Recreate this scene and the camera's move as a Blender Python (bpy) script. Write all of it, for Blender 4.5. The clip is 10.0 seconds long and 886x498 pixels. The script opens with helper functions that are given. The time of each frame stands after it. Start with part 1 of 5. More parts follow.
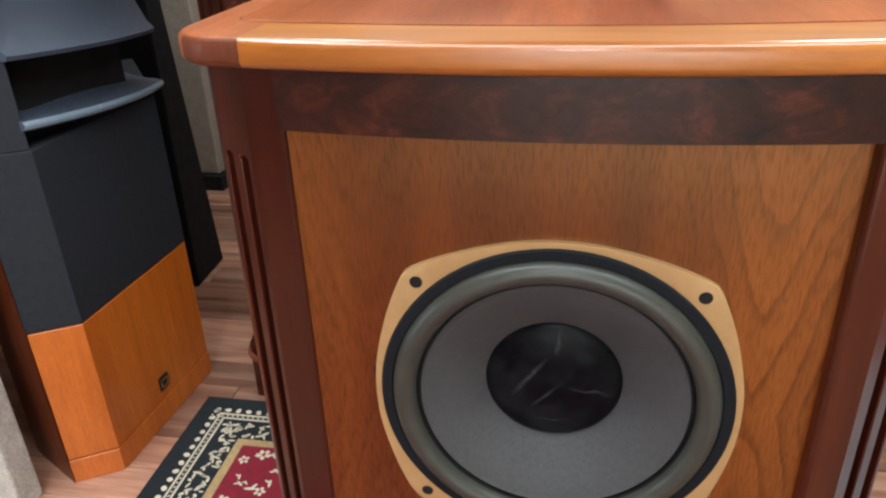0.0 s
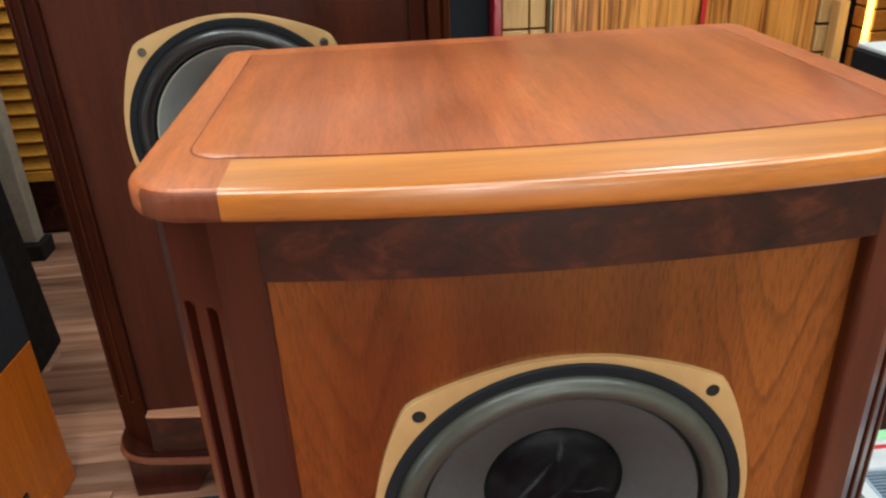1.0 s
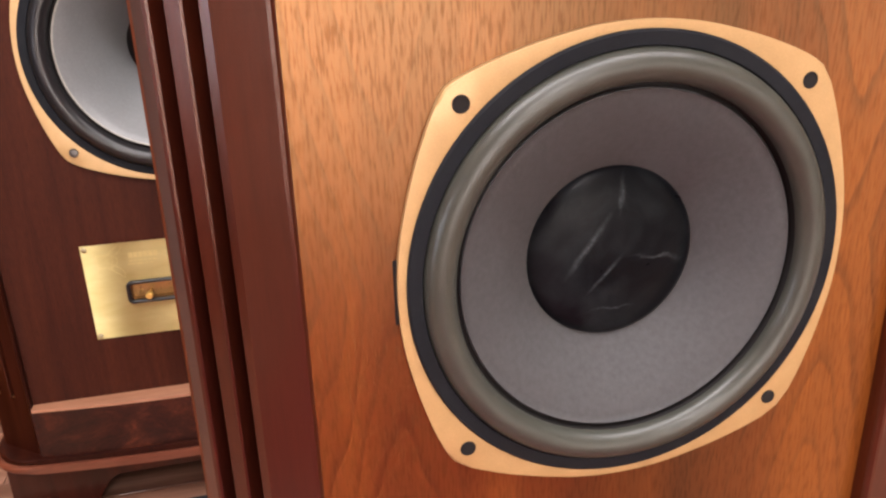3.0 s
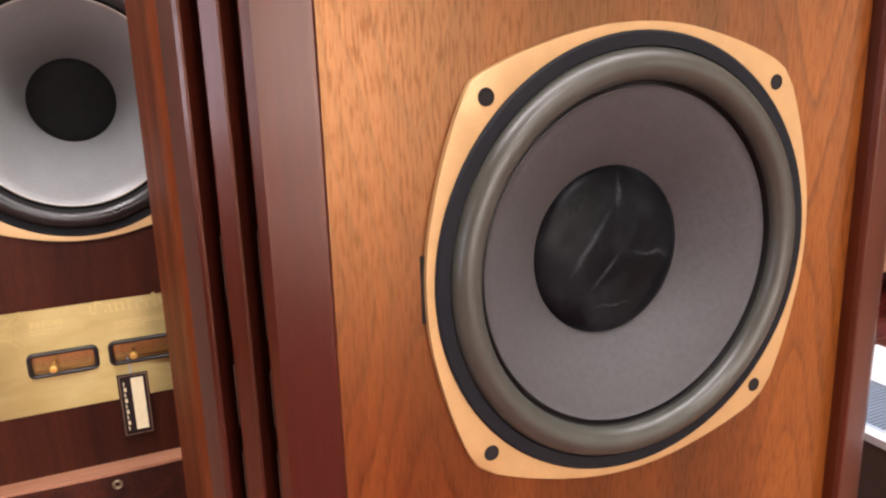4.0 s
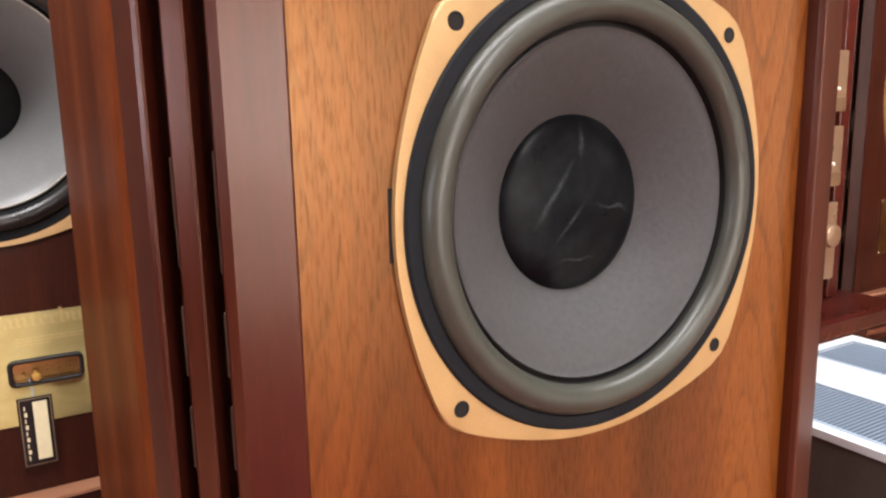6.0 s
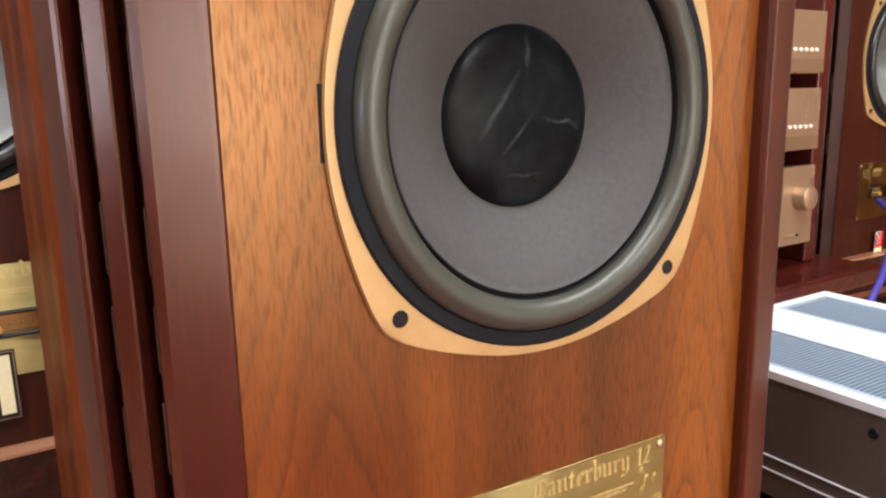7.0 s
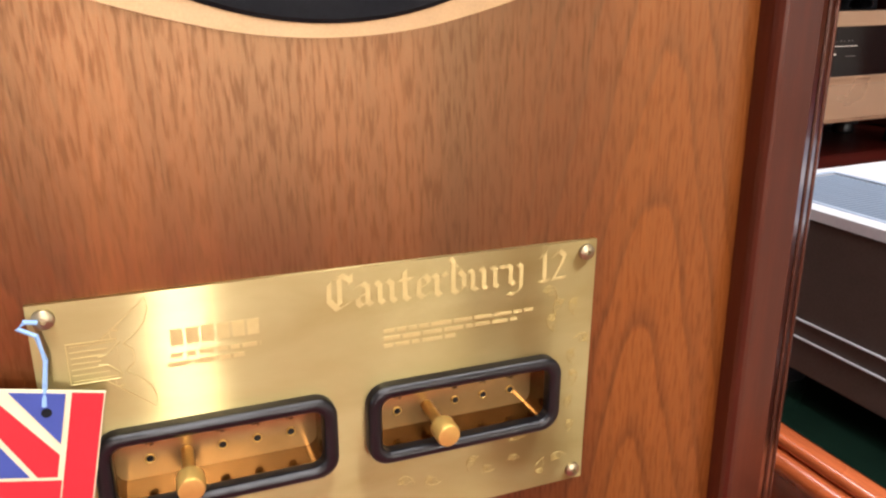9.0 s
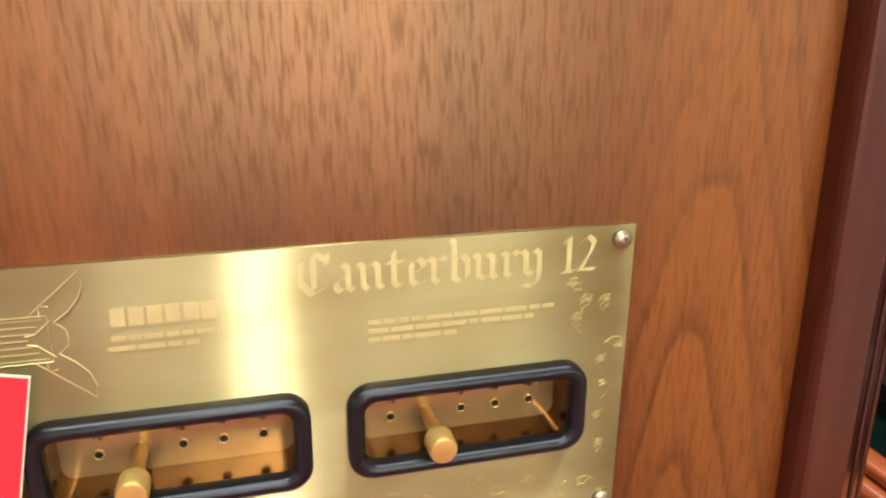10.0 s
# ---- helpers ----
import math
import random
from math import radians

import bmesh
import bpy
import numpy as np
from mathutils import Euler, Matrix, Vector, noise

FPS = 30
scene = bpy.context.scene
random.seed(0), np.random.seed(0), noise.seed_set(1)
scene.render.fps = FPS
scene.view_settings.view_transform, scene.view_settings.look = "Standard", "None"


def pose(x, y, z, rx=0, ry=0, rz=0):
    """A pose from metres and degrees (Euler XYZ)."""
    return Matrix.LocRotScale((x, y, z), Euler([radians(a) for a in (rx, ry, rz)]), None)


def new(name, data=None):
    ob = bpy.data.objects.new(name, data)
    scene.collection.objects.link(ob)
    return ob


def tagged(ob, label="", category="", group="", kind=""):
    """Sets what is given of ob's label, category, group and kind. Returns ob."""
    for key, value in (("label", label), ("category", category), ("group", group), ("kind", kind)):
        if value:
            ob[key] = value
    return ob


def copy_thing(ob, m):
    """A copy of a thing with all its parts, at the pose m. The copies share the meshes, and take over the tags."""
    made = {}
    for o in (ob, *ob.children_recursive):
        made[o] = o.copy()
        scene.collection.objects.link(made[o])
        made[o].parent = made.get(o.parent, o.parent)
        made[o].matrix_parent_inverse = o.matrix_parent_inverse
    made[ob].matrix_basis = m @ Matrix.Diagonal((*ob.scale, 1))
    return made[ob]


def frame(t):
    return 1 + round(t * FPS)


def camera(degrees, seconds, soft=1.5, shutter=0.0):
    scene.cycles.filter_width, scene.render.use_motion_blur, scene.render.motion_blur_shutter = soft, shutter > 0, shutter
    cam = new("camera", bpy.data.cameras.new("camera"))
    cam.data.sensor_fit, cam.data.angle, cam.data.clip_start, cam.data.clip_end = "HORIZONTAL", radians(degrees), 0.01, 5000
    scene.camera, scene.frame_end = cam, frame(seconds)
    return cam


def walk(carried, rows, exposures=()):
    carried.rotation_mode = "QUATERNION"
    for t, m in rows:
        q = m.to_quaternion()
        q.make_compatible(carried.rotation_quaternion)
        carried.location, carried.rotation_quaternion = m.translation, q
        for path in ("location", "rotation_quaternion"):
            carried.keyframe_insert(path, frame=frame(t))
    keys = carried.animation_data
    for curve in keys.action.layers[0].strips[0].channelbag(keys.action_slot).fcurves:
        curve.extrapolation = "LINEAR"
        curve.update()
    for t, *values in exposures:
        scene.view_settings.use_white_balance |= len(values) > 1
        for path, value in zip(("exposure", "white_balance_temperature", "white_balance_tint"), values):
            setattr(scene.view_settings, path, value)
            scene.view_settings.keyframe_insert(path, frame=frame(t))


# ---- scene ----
cam = camera(61.2, 10.0, soft=2.3)
METRES, EYE, TILT, LEAN, TURN = 1.1, 1.05, -1.7, 1.2, 10.2
ROWS = [
    (0.0, 0.0, 0.0, 0.0, -0.34, -25.04, 0.73),
    (0.5, -0.0671, 0.0431, 0.0479, -9.22, -24.78, 1.47),
    (1.0, -0.1033, 0.0801, 0.0548, -15.5, -24.4, 1.49),
    (1.5, -0.0981, 0.1228, 0.0237, -18.16, -24.41, 1.51),
    (2.0, -0.1408, 0.1488, -0.0822, -19.56, -23.99, 1.34),
    (2.5, -0.1548, 0.1299, -0.1567, -20.72, -21.16, 1.23),
    (4.0, -0.2525, 0.167, -0.2415, -34.38, -11.88, 1.68),
    (4.5, -0.2718, 0.1821, -0.251, -37.93, -9.42, 1.72),
    (5.0, -0.2739, 0.1968, -0.2659, -39.51, -8.39, 1.64),
    (6.5, -0.2597, 0.1938, -0.3199, -41.7, -8.58, 1.35),
    (7.0, -0.2466, 0.1827, -0.3422, -42.03, -9.6, 1.4),
    (7.5, -0.2231, 0.1722, -0.3703, -41.9, -11.88, 1.48),
    (8.0, -0.162, 0.1664, -0.3958, -40.32, -14.03, 1.41),
    (8.5, -0.0799, 0.189, -0.4392, -36.13, -15.8, 1.27),
    (9.0, -0.0229, 0.2224, -0.4739, -31.7, -16.21, 0.86),
    (9.5, 0.0141, 0.2449, -0.4911, -27.42, -16.46, 0.74),
    (10.0, 0.0247, 0.2475, -0.492, -24.9, -16.65, 0.65),
]
EXPOSURES = [(0.0, -0.58, 5450, 2), (0.5, -0.56, 5550, -4), (1.0, -0.62, 5650, -4), (1.5, -0.64, 5700, -4), (2.0, -0.5, 5350, 0), (2.5, -0.08, 6050, 13), (4.0, 0.04, 6200, 20), (5.0, 0.04, 6150, 18), (7.0, 0.08, 5950, 8), (8.0, 0.04, 6200, 16), (8.5, 0.02, 6300, 24), (9.0, -0.04, 5900, 14), (9.5, 0.0, 5450, 6), (10.0, -0.07, 5400, 3)]
walk(cam, [(t, pose(0.009, 0, EYE, TILT, LEAN, TURN) @ pose(METRES * x, METRES * y, METRES * z, 90 + pitch, roll, yaw)) for t, x, y, z, yaw, pitch, roll in ROWS], EXPOSURES)

# ---- light ----
world = bpy.data.worlds.new("showroom")
scene.world = world
world.use_nodes = True
world.node_tree.nodes["Background"].inputs[0].default_value = (1.0, 0.95, 0.88, 1)
world.node_tree.nodes["Background"].inputs[1].default_value = 0.12


def ceiling_lamp(x, y, sx, sy, watts, colour=(1.0, 0.95, 0.88)):
    data = bpy.data.lights.new("ceiling_lamp", "AREA")
    data.shape, data.size, data.size_y, data.energy, data.color = "RECTANGLE", sx, sy, watts, colour
    ob = new("ceiling_lamp", data)
    ob.matrix_basis = pose(x, y, 2.56)
    return ob


ceiling_lamp(0.15, -0.05, 2.1, 0.4, 62)
ceiling_lamp(0.03, -2.1, 0.26, 1.2, 70)
ceiling_lamp(1.5, 0.1, 0.26, 1.3, 24)
ceiling_lamp(-1.1, 0.3, 0.26, 1.3, 46)
ceiling_lamp(-0.9, 2.0, 0.26, 1.0, 24)
ceiling_lamp(0.9, 1.7, 0.26, 1.0, 36)
ceiling_lamp(0.03, -4.9, 0.26, 3.0, 60)

# daylight in the glazed shop front at the far end
front = bpy.data.lights.new("window_daylight", "AREA")
front.shape, front.size, front.size_y, front.energy, front.color = "RECTANGLE", 4.5, 1.8, 200, (1.0, 0.9, 0.76)
new("window_daylight", front).matrix_basis = pose(0.75, -6.99, 0.98, 90, 0, 0)

# daylight in the side window towards the street
side = bpy.data.lights.new("window_daylight", "AREA")
side.shape, side.size, side.size_y, side.energy, side.color = "RECTANGLE", 1.6, 3.1, 20, (1.0, 0.9, 0.76)
new("window_daylight", side).matrix_basis = pose(3.49, -3.2, 0.9, 0, 90, 0)

# added fill from the left: daylight lamp in an unseen west window
west_fill = bpy.data.lights.new("window_daylight", "AREA")
west_fill.shape, west_fill.size, west_fill.size_y, west_fill.energy, west_fill.color = "RECTANGLE", 0.42, 0.42, 4.5, (0.86, 0.92, 1.0)
new("window_daylight", west_fill).matrix_basis = pose(-1.74, -0.21, 0.83, 0, -90, 0)

# ---- materials ----


def srgb(h):
    c = [int(h[i:i + 2], 16) / 255 for i in (0, 2, 4)]
    return tuple(v / 12.92 if v < 0.04045 else ((v + 0.055) / 1.055) ** 2.4 for v in c) + (1,)


class Nodes:
    """A small helper round one material's node tree."""

    def __init__(self, name):
        self.m = bpy.data.materials.new(name)
        self.m.use_nodes = True
        self.t = self.m.node_tree
        self.p = self.t.nodes["Principled BSDF"]

    def add(self, kind, values=None, links=None):
        n = self.t.nodes.new(kind)
        for k, v in (values or {}).items():
            n.inputs[k].default_value = v
        for k, s in (links or {}).items():
            self.t.links.new(s, n.inputs[k])
        return n

    def ramp(self, fac, stops):
        n = self.t.nodes.new("ShaderNodeValToRGB")
        while len(n.color_ramp.elements) < len(stops):
            n.color_ramp.elements.new(0.5)
        for e, (pos, col) in zip(n.color_ramp.elements, stops):
            e.position, e.color = pos, col
        self.t.links.new(fac, n.inputs[0])
        return n.outputs[0]

    def mix(self, a, b, fac, blend="MIX"):
        n = self.t.nodes.new("ShaderNodeMix")
        n.data_type, n.blend_type = "RGBA", blend
        for sock, v in ((n.inputs[0], fac), (n.inputs[6], a), (n.inputs[7], b)):
            if isinstance(v, (tuple, float, int)):
                sock.default_value = v
            else:
                self.t.links.new(v, sock)
        return n.outputs[2]

    def coords(self, scale=(1, 1, 1)):
        tc = self.t.nodes.new("ShaderNodeTexCoord")
        mp = self.add("ShaderNodeMapping", {"Scale": scale}, {"Vector": tc.outputs["Object"]})
        return mp.outputs[0]

    def noise(self, vec, scale, detail=4.0, rough=0.55, dist=0.0):
        n = self.add("ShaderNodeTexNoise", {"Scale": scale, "Detail": detail, "Roughness": rough, "Distortion": dist}, {"Vector": vec})
        return n.outputs[0]

    def bump(self, height, strength, distance=0.001):
        n = self.add("ShaderNodeBump", {"Strength": strength, "Distance": distance}, {"Height": height})
        self.t.links.new(n.outputs[0], self.p.inputs["Normal"])

    def set(self, **kw):
        for k, v in kw.items():
            k = k.replace("_", " ")
            if isinstance(v, (tuple, float, int)):
                self.p.inputs[k].default_value = v
            else:
                self.t.links.new(v, self.p.inputs[k])
        return self


def wood(name, dark, mid, light, axis="z", rough=0.35, coat=0.3, size=1.0, pores=0.5, figure=0.5, coat_rough=0.16, spec=0.5, coat_ior=1.5, tint=(1, 1, 1, 1)):
    """Veneer: long fibres, cathedral figure and dark pores along one axis."""
    n = Nodes(name)
    long_, cross = 0.06, 1.0
    sc = {"x": (long_, cross, cross), "y": (cross, long_, cross), "z": (cross, cross, long_)}[axis]
    v = n.coords(sc)
    broad = n.noise(v, 9 * size, 3, 0.5, 1.2)
    fibre = n.noise(v, 130 * size, 5, 0.65)
    pore_sc = tuple(0.11 if s < 0.5 else 1 for s in sc)
    pore = n.noise(n.coords(pore_sc), 620 * size, 3, 0.6)
    arch_sc = tuple(0.13 if s < 0.5 else 1 for s in sc)
    tc = n.t.nodes.new("ShaderNodeTexCoord")
    arch_v = n.add("ShaderNodeMapping", {"Scale": arch_sc, "Location": tuple(-0.13 * k for k in arch_sc)}, {"Vector": tc.outputs["Object"]})
    arch = n.add("ShaderNodeTexWave", {"Scale": 11 * size, "Distortion": 5.0, "Detail": 3.0, "Detail Scale": 2.2}, {"Vector": arch_v.outputs[0]})
    arch.wave_type = "RINGS"
    arch.rings_direction = "SPHERICAL"
    patch = n.noise(n.coords(), 5 * size, 3, 0.5)
    base = n.ramp(broad, [(0.2, srgb(dark)), (0.5, srgb(mid)), (0.8, srgb(light))])
    fib = n.ramp(fibre, [(0.3, (0.62, 0.58, 0.54, 1)), (0.62, (1.12, 1.1, 1.08, 1))])
    col = n.mix(base, n.ramp(arch.outputs[0], [(0.0, (0.72, 0.68, 0.64, 1)), (0.35, (1, 1, 1, 1)), (1.0, (1.06, 1.05, 1.03, 1))]), 0.8 * figure, "MULTIPLY")
    col = n.mix(col, fib, 0.55 * figure + 0.25, "MULTIPLY")
    por = n.ramp(pore, [(0.36, (0.5, 0.45, 0.41, 1)), (0.6, (1.16, 1.14, 1.1, 1))])
    col = n.mix(col, por, pores, "MULTIPLY")
    pat = n.ramp(patch, [(0.3, (0.82, 0.8, 0.78, 1)), (0.7, (1.12, 1.12, 1.12, 1))])
    col = n.mix(col, pat, 0.45, "MULTIPLY")
    rg = n.ramp(patch, [(0.3, (rough * 0.85,) * 3 + (1,)), (0.7, (rough * 1.2,) * 3 + (1,))])
    n.set(Base_Color=col, Roughness=rg, Coat_Weight=coat, Coat_Roughness=coat_rough, Coat_IOR=coat_ior, Specular_IOR_Level=spec, Specular_Tint=tint)
    n.bump(pore, 0.16 * pores + 0.03, 0.0006)
    return n.m


def plain(name, colour, rough=0.5, metal=0.0, var=0.12, scale=40, bump=0.05, coat=0.0, spec=0.5):
    n = Nodes(name)
    v = n.coords()
    a = n.noise(v, scale, 4, 0.6)
    b = n.noise(v, scale * 0.12, 3, 0.5)
    c = srgb(colour)
    lo, hi = tuple(x * (1 - var) for x in c[:3]) + (1,), tuple(min(1, x * (1 + var)) for x in c[:3]) + (1,)
    col = n.mix(n.ramp(a, [(0.3, lo), (0.7, hi)]), n.ramp(b, [(0.3, (1 - var,) * 3 + (1,)), (0.7, (1, 1, 1, 1))]), 1.0, "MULTIPLY")
    rg = n.ramp(b, [(0.3, (rough * 0.88,) * 3 + (1,)), (0.7, (min(1, rough * 1.12),) * 3 + (1,))])
    n.set(Base_Color=col, Roughness=rg, Metallic=metal, Coat_Weight=coat, Specular_IOR_Level=spec)
    if bump:
        n.bump(a, bump, 0.001)
    return n.m


def brass_sheet():
    """Horizontally brushed brass: a broad polish under fine brushing, with faint smears."""
    n = Nodes("brass_sheet")
    smear = n.noise(n.coords((0.6, 1, 1.6)), 20, 4, 0.55, 0.3)
    col = n.ramp(smear, [(0.3, srgb("b6a46a")), (0.7, srgb("cabc84"))])
    rg = n.ramp(smear, [(0.3, (0.27,) * 3 + (1,)), (0.7, (0.36,) * 3 + (1,))])
    n.set(Base_Color=col, Metallic=1.0, Roughness=rg)
    tangent = n.t.nodes.new("ShaderNodeTangent")
    tangent.direction_type, tangent.axis = "RADIAL", "Z"
    brushed = n.add("ShaderNodeBsdfAnisotropic", {"Roughness": 0.36, "Anisotropy": 0.88}, {"Color": col, "Tangent": tangent.outputs[0]})
    both = n.add("ShaderNodeMixShader", {0: 0.72}, {1: n.p.outputs[0], 2: brushed.outputs[0]})
    n.t.links.new(both.outputs[0], n.t.nodes["Material Output"].inputs[0])
    return n.m


def cherry_veneer():
    """Crown-cut cherry: straight-grained heart with short dark pores, and nested cathedral arches down both sides."""
    n = Nodes("cherry_veneer")
    tc = n.t.nodes.new("ShaderNodeTexCoord")
    sep = n.add("ShaderNodeSeparateXYZ", {}, {0: tc.outputs["Object"]})

    def calc(op, a, b=0.0):
        m = n.t.nodes.new("ShaderNodeMath")
        m.operation = op
        for k, v in enumerate((a, b)):
            if isinstance(v, (int, float)):
                m.inputs[k].default_value = v
            else:
                n.t.links.new(v, m.inputs[k])
        return m.outputs[0]

    def grey(fac, lo, hi, a, b):
        return n.ramp(fac, [(lo, (a, a, a, 1)), (hi, (b, b, b, 1))])
    sway = n.noise(n.coords((1, 1, 0.2)), 12, 3, 0.55)
    wob = n.noise(n.coords((1, 1, 0.1)), 40, 3, 0.6)
    x = calc("ADD", sep.outputs[0], calc("MULTIPLY", calc("SUBTRACT", sway, 0.5), 0.05))
    d = calc("ABSOLUTE", calc("SUBTRACT", calc("ABSOLUTE", x), 0.148))
    d = calc("SQRT", calc("ADD", calc("MULTIPLY", d, d), 0.000012))
    up = calc("ABSOLUTE", calc("SUBTRACT", sep.outputs[2], 0.66))
    phase = calc("SUBTRACT", calc("MULTIPLY", calc("POWER", d, 1.4), 12.0), up)
    phase = calc("ADD", calc("MULTIPLY", phase, 15.0), calc("MULTIPLY", wob, 0.7))
    line = n.ramp(calc("FRACT", phase), [(0.0, (0.9, 0.86, 0.82, 1)), (0.06, (0.5, 0.42, 0.36, 1)), (0.3, (0.92, 0.89, 0.86, 1)), (1.0, (1.06, 1.05, 1.04, 1))])
    v = n.coords((1, 1, 0.04))
    broad = n.noise(v, 11, 3, 0.5, 0.6)
    fibre = n.noise(v, 240, 5, 0.65)
    pore = n.noise(n.coords((1, 1, 0.12)), 560, 2, 0.55)
    fleck = n.noise(n.coords((1, 1, 0.1)), 270, 3, 0.55)
    streak = n.noise(n.coords((1, 1, 0.13)), 540, 2, 0.5)
    patch = n.noise(n.coords((1, 1, 0.5)), 7, 3, 0.55)
    heart = n.ramp(broad, [(0.34, srgb("351506")), (0.5, srgb("54270b")), (0.66, srgb("6e3a14"))])
    sap = n.ramp(broad, [(0.34, srgb("3f1c08")), (0.5, srgb("5c2d0d")), (0.66, srgb("764115"))])
    side = calc("ADD", calc("ABSOLUTE", calc("ADD", x, 0.01)), calc("MULTIPLY", calc("SUBTRACT", wob, 0.5), 0.04))
    outer = n.ramp(side, [(0.1, (0, 0, 0, 1)), (0.135, (1, 1, 1, 1))])
    col = n.mix(heart, sap, outer)
    sides = n.ramp(side, [(0.075, (0.22, 0.22, 0.22, 1)), (0.115, (1, 1, 1, 1))])
    col = n.mix(col, line, n.mix(sides, grey(patch, 0.34, 0.54, 0.5, 1.0), 1.0, "MULTIPLY"), "MULTIPLY")
    col = n.mix(col, n.ramp(fibre, [(0.32, (0.68, 0.62, 0.57, 1)), (0.62, (1.12, 1.11, 1.09, 1))]), 0.45, "MULTIPLY")
    flecks = n.ramp(fleck, [(0.3, (0.6, 0.54, 0.5, 1)), (0.5, (0.98, 0.97, 0.96, 1)), (0.7, (1.24, 1.22, 1.18, 1))])
    col = n.mix(col, flecks, n.mix((0.36, 0.36, 0.36, 1), (0.22, 0.22, 0.22, 1), outer), "MULTIPLY")
    col = n.mix(col, n.ramp(pore, [(0.37, (0.5, 0.43, 0.38, 1)), (0.52, (1.1, 1.08, 1.06, 1))]), 0.18, "MULTIPLY")
    col = n.mix(col, n.ramp(patch, [(0.3, (0.8, 0.75, 0.7, 1)), (0.7, (1.12, 1.12, 1.12, 1))]), 0.6, "MULTIPLY")
    gloss = grey(streak, 0.36, 0.58, 0.38, 0.28)
    col = n.mix(col, n.ramp(streak, [(0.36, (0.66, 0.6, 0.55, 1)), (0.48, (1, 1, 1, 1))]), 0.25, "MULTIPLY")
    n.set(Base_Color=col, Roughness=gloss, IOR=1.7, Specular_IOR_Level=grey(streak, 0.36, 0.54, 0.68, 1.0), Specular_Tint=(1.0, 0.58, 0.28, 1))
    height = n.mix(pore, fleck, 0.5)
    n.bump(height, 0.16, 0.0006)
    return n.m


def dome_skin():
    """Bluish-black dome cloth with soft pale streaks along its folds."""
    n = Nodes("dust_dome")
    tc = n.t.nodes.new("ShaderNodeTexCoord")
    speck = n.noise(n.coords(), 420, 3, 0.7)
    cloud = n.noise(n.coords(), 26, 4, 0.6, 0.5)
    wave = n.noise(n.coords(), 40, 3, 0.55)
    warp = n.add("ShaderNodeVectorMath", {}, {0: tc.outputs["Object"]})
    shift = n.add("ShaderNodeMapping", {"Scale": (0.016,) * 3, "Location": (-0.008, -0.008, -0.008)}, {"Vector": wave})
    n.t.links.new(shift.outputs[0], warp.inputs[1])
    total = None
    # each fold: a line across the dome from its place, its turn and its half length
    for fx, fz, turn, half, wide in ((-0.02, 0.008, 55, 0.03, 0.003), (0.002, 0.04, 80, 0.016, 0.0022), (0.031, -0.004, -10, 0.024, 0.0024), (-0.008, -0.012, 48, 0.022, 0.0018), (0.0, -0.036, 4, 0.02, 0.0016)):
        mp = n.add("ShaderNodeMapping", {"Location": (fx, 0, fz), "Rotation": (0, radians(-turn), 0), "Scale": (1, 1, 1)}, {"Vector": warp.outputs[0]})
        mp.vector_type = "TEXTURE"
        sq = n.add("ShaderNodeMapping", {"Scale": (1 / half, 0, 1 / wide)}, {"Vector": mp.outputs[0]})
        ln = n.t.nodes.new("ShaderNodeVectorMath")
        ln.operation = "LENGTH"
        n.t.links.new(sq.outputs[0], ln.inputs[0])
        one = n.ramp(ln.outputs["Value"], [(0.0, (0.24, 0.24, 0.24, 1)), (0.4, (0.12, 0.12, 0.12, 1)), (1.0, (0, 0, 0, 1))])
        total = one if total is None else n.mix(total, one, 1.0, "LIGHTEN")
    streaked = n.mix(total, n.ramp(speck, [(0.35, (0.25,) * 3 + (1,)), (0.65, (1,) * 3 + (1,))]), 0.9, "MULTIPLY")
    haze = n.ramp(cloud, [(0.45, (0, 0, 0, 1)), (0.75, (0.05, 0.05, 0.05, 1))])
    f = n.mix(streaked, haze, 1.0, "ADD")
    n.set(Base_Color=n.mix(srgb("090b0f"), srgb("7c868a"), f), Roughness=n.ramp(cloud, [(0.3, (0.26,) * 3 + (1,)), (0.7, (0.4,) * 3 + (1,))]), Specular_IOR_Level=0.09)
    n.bump(total, 0.12, 0.002)
    return n.m


def burr():
    """Dark burr walnut with cloudy figure."""
    n = Nodes("burr_walnut")
    v = n.coords((1, 1, 1.6))
    cloud = n.noise(v, 14, 6, 0.62, 1.8)
    eye = n.noise(v, 55, 3, 0.6, 2.5)
    col = n.ramp(cloud, [(0.3, srgb("1b0b07")), (0.52, srgb("34160d")), (0.66, srgb("502616")), (0.8, srgb("744028"))])
    col = n.mix(col, n.ramp(eye, [(0.3, (0.6, 0.55, 0.52, 1)), (0.65, (1.08, 1.06, 1.04, 1))]), 0.8, "MULTIPLY")
    n.set(Base_Color=col, Roughness=0.42, Coat_Weight=0.2, Coat_Roughness=0.25, Specular_IOR_Level=0.25)
    n.bump(eye, 0.05, 0.0005)
    return n.m


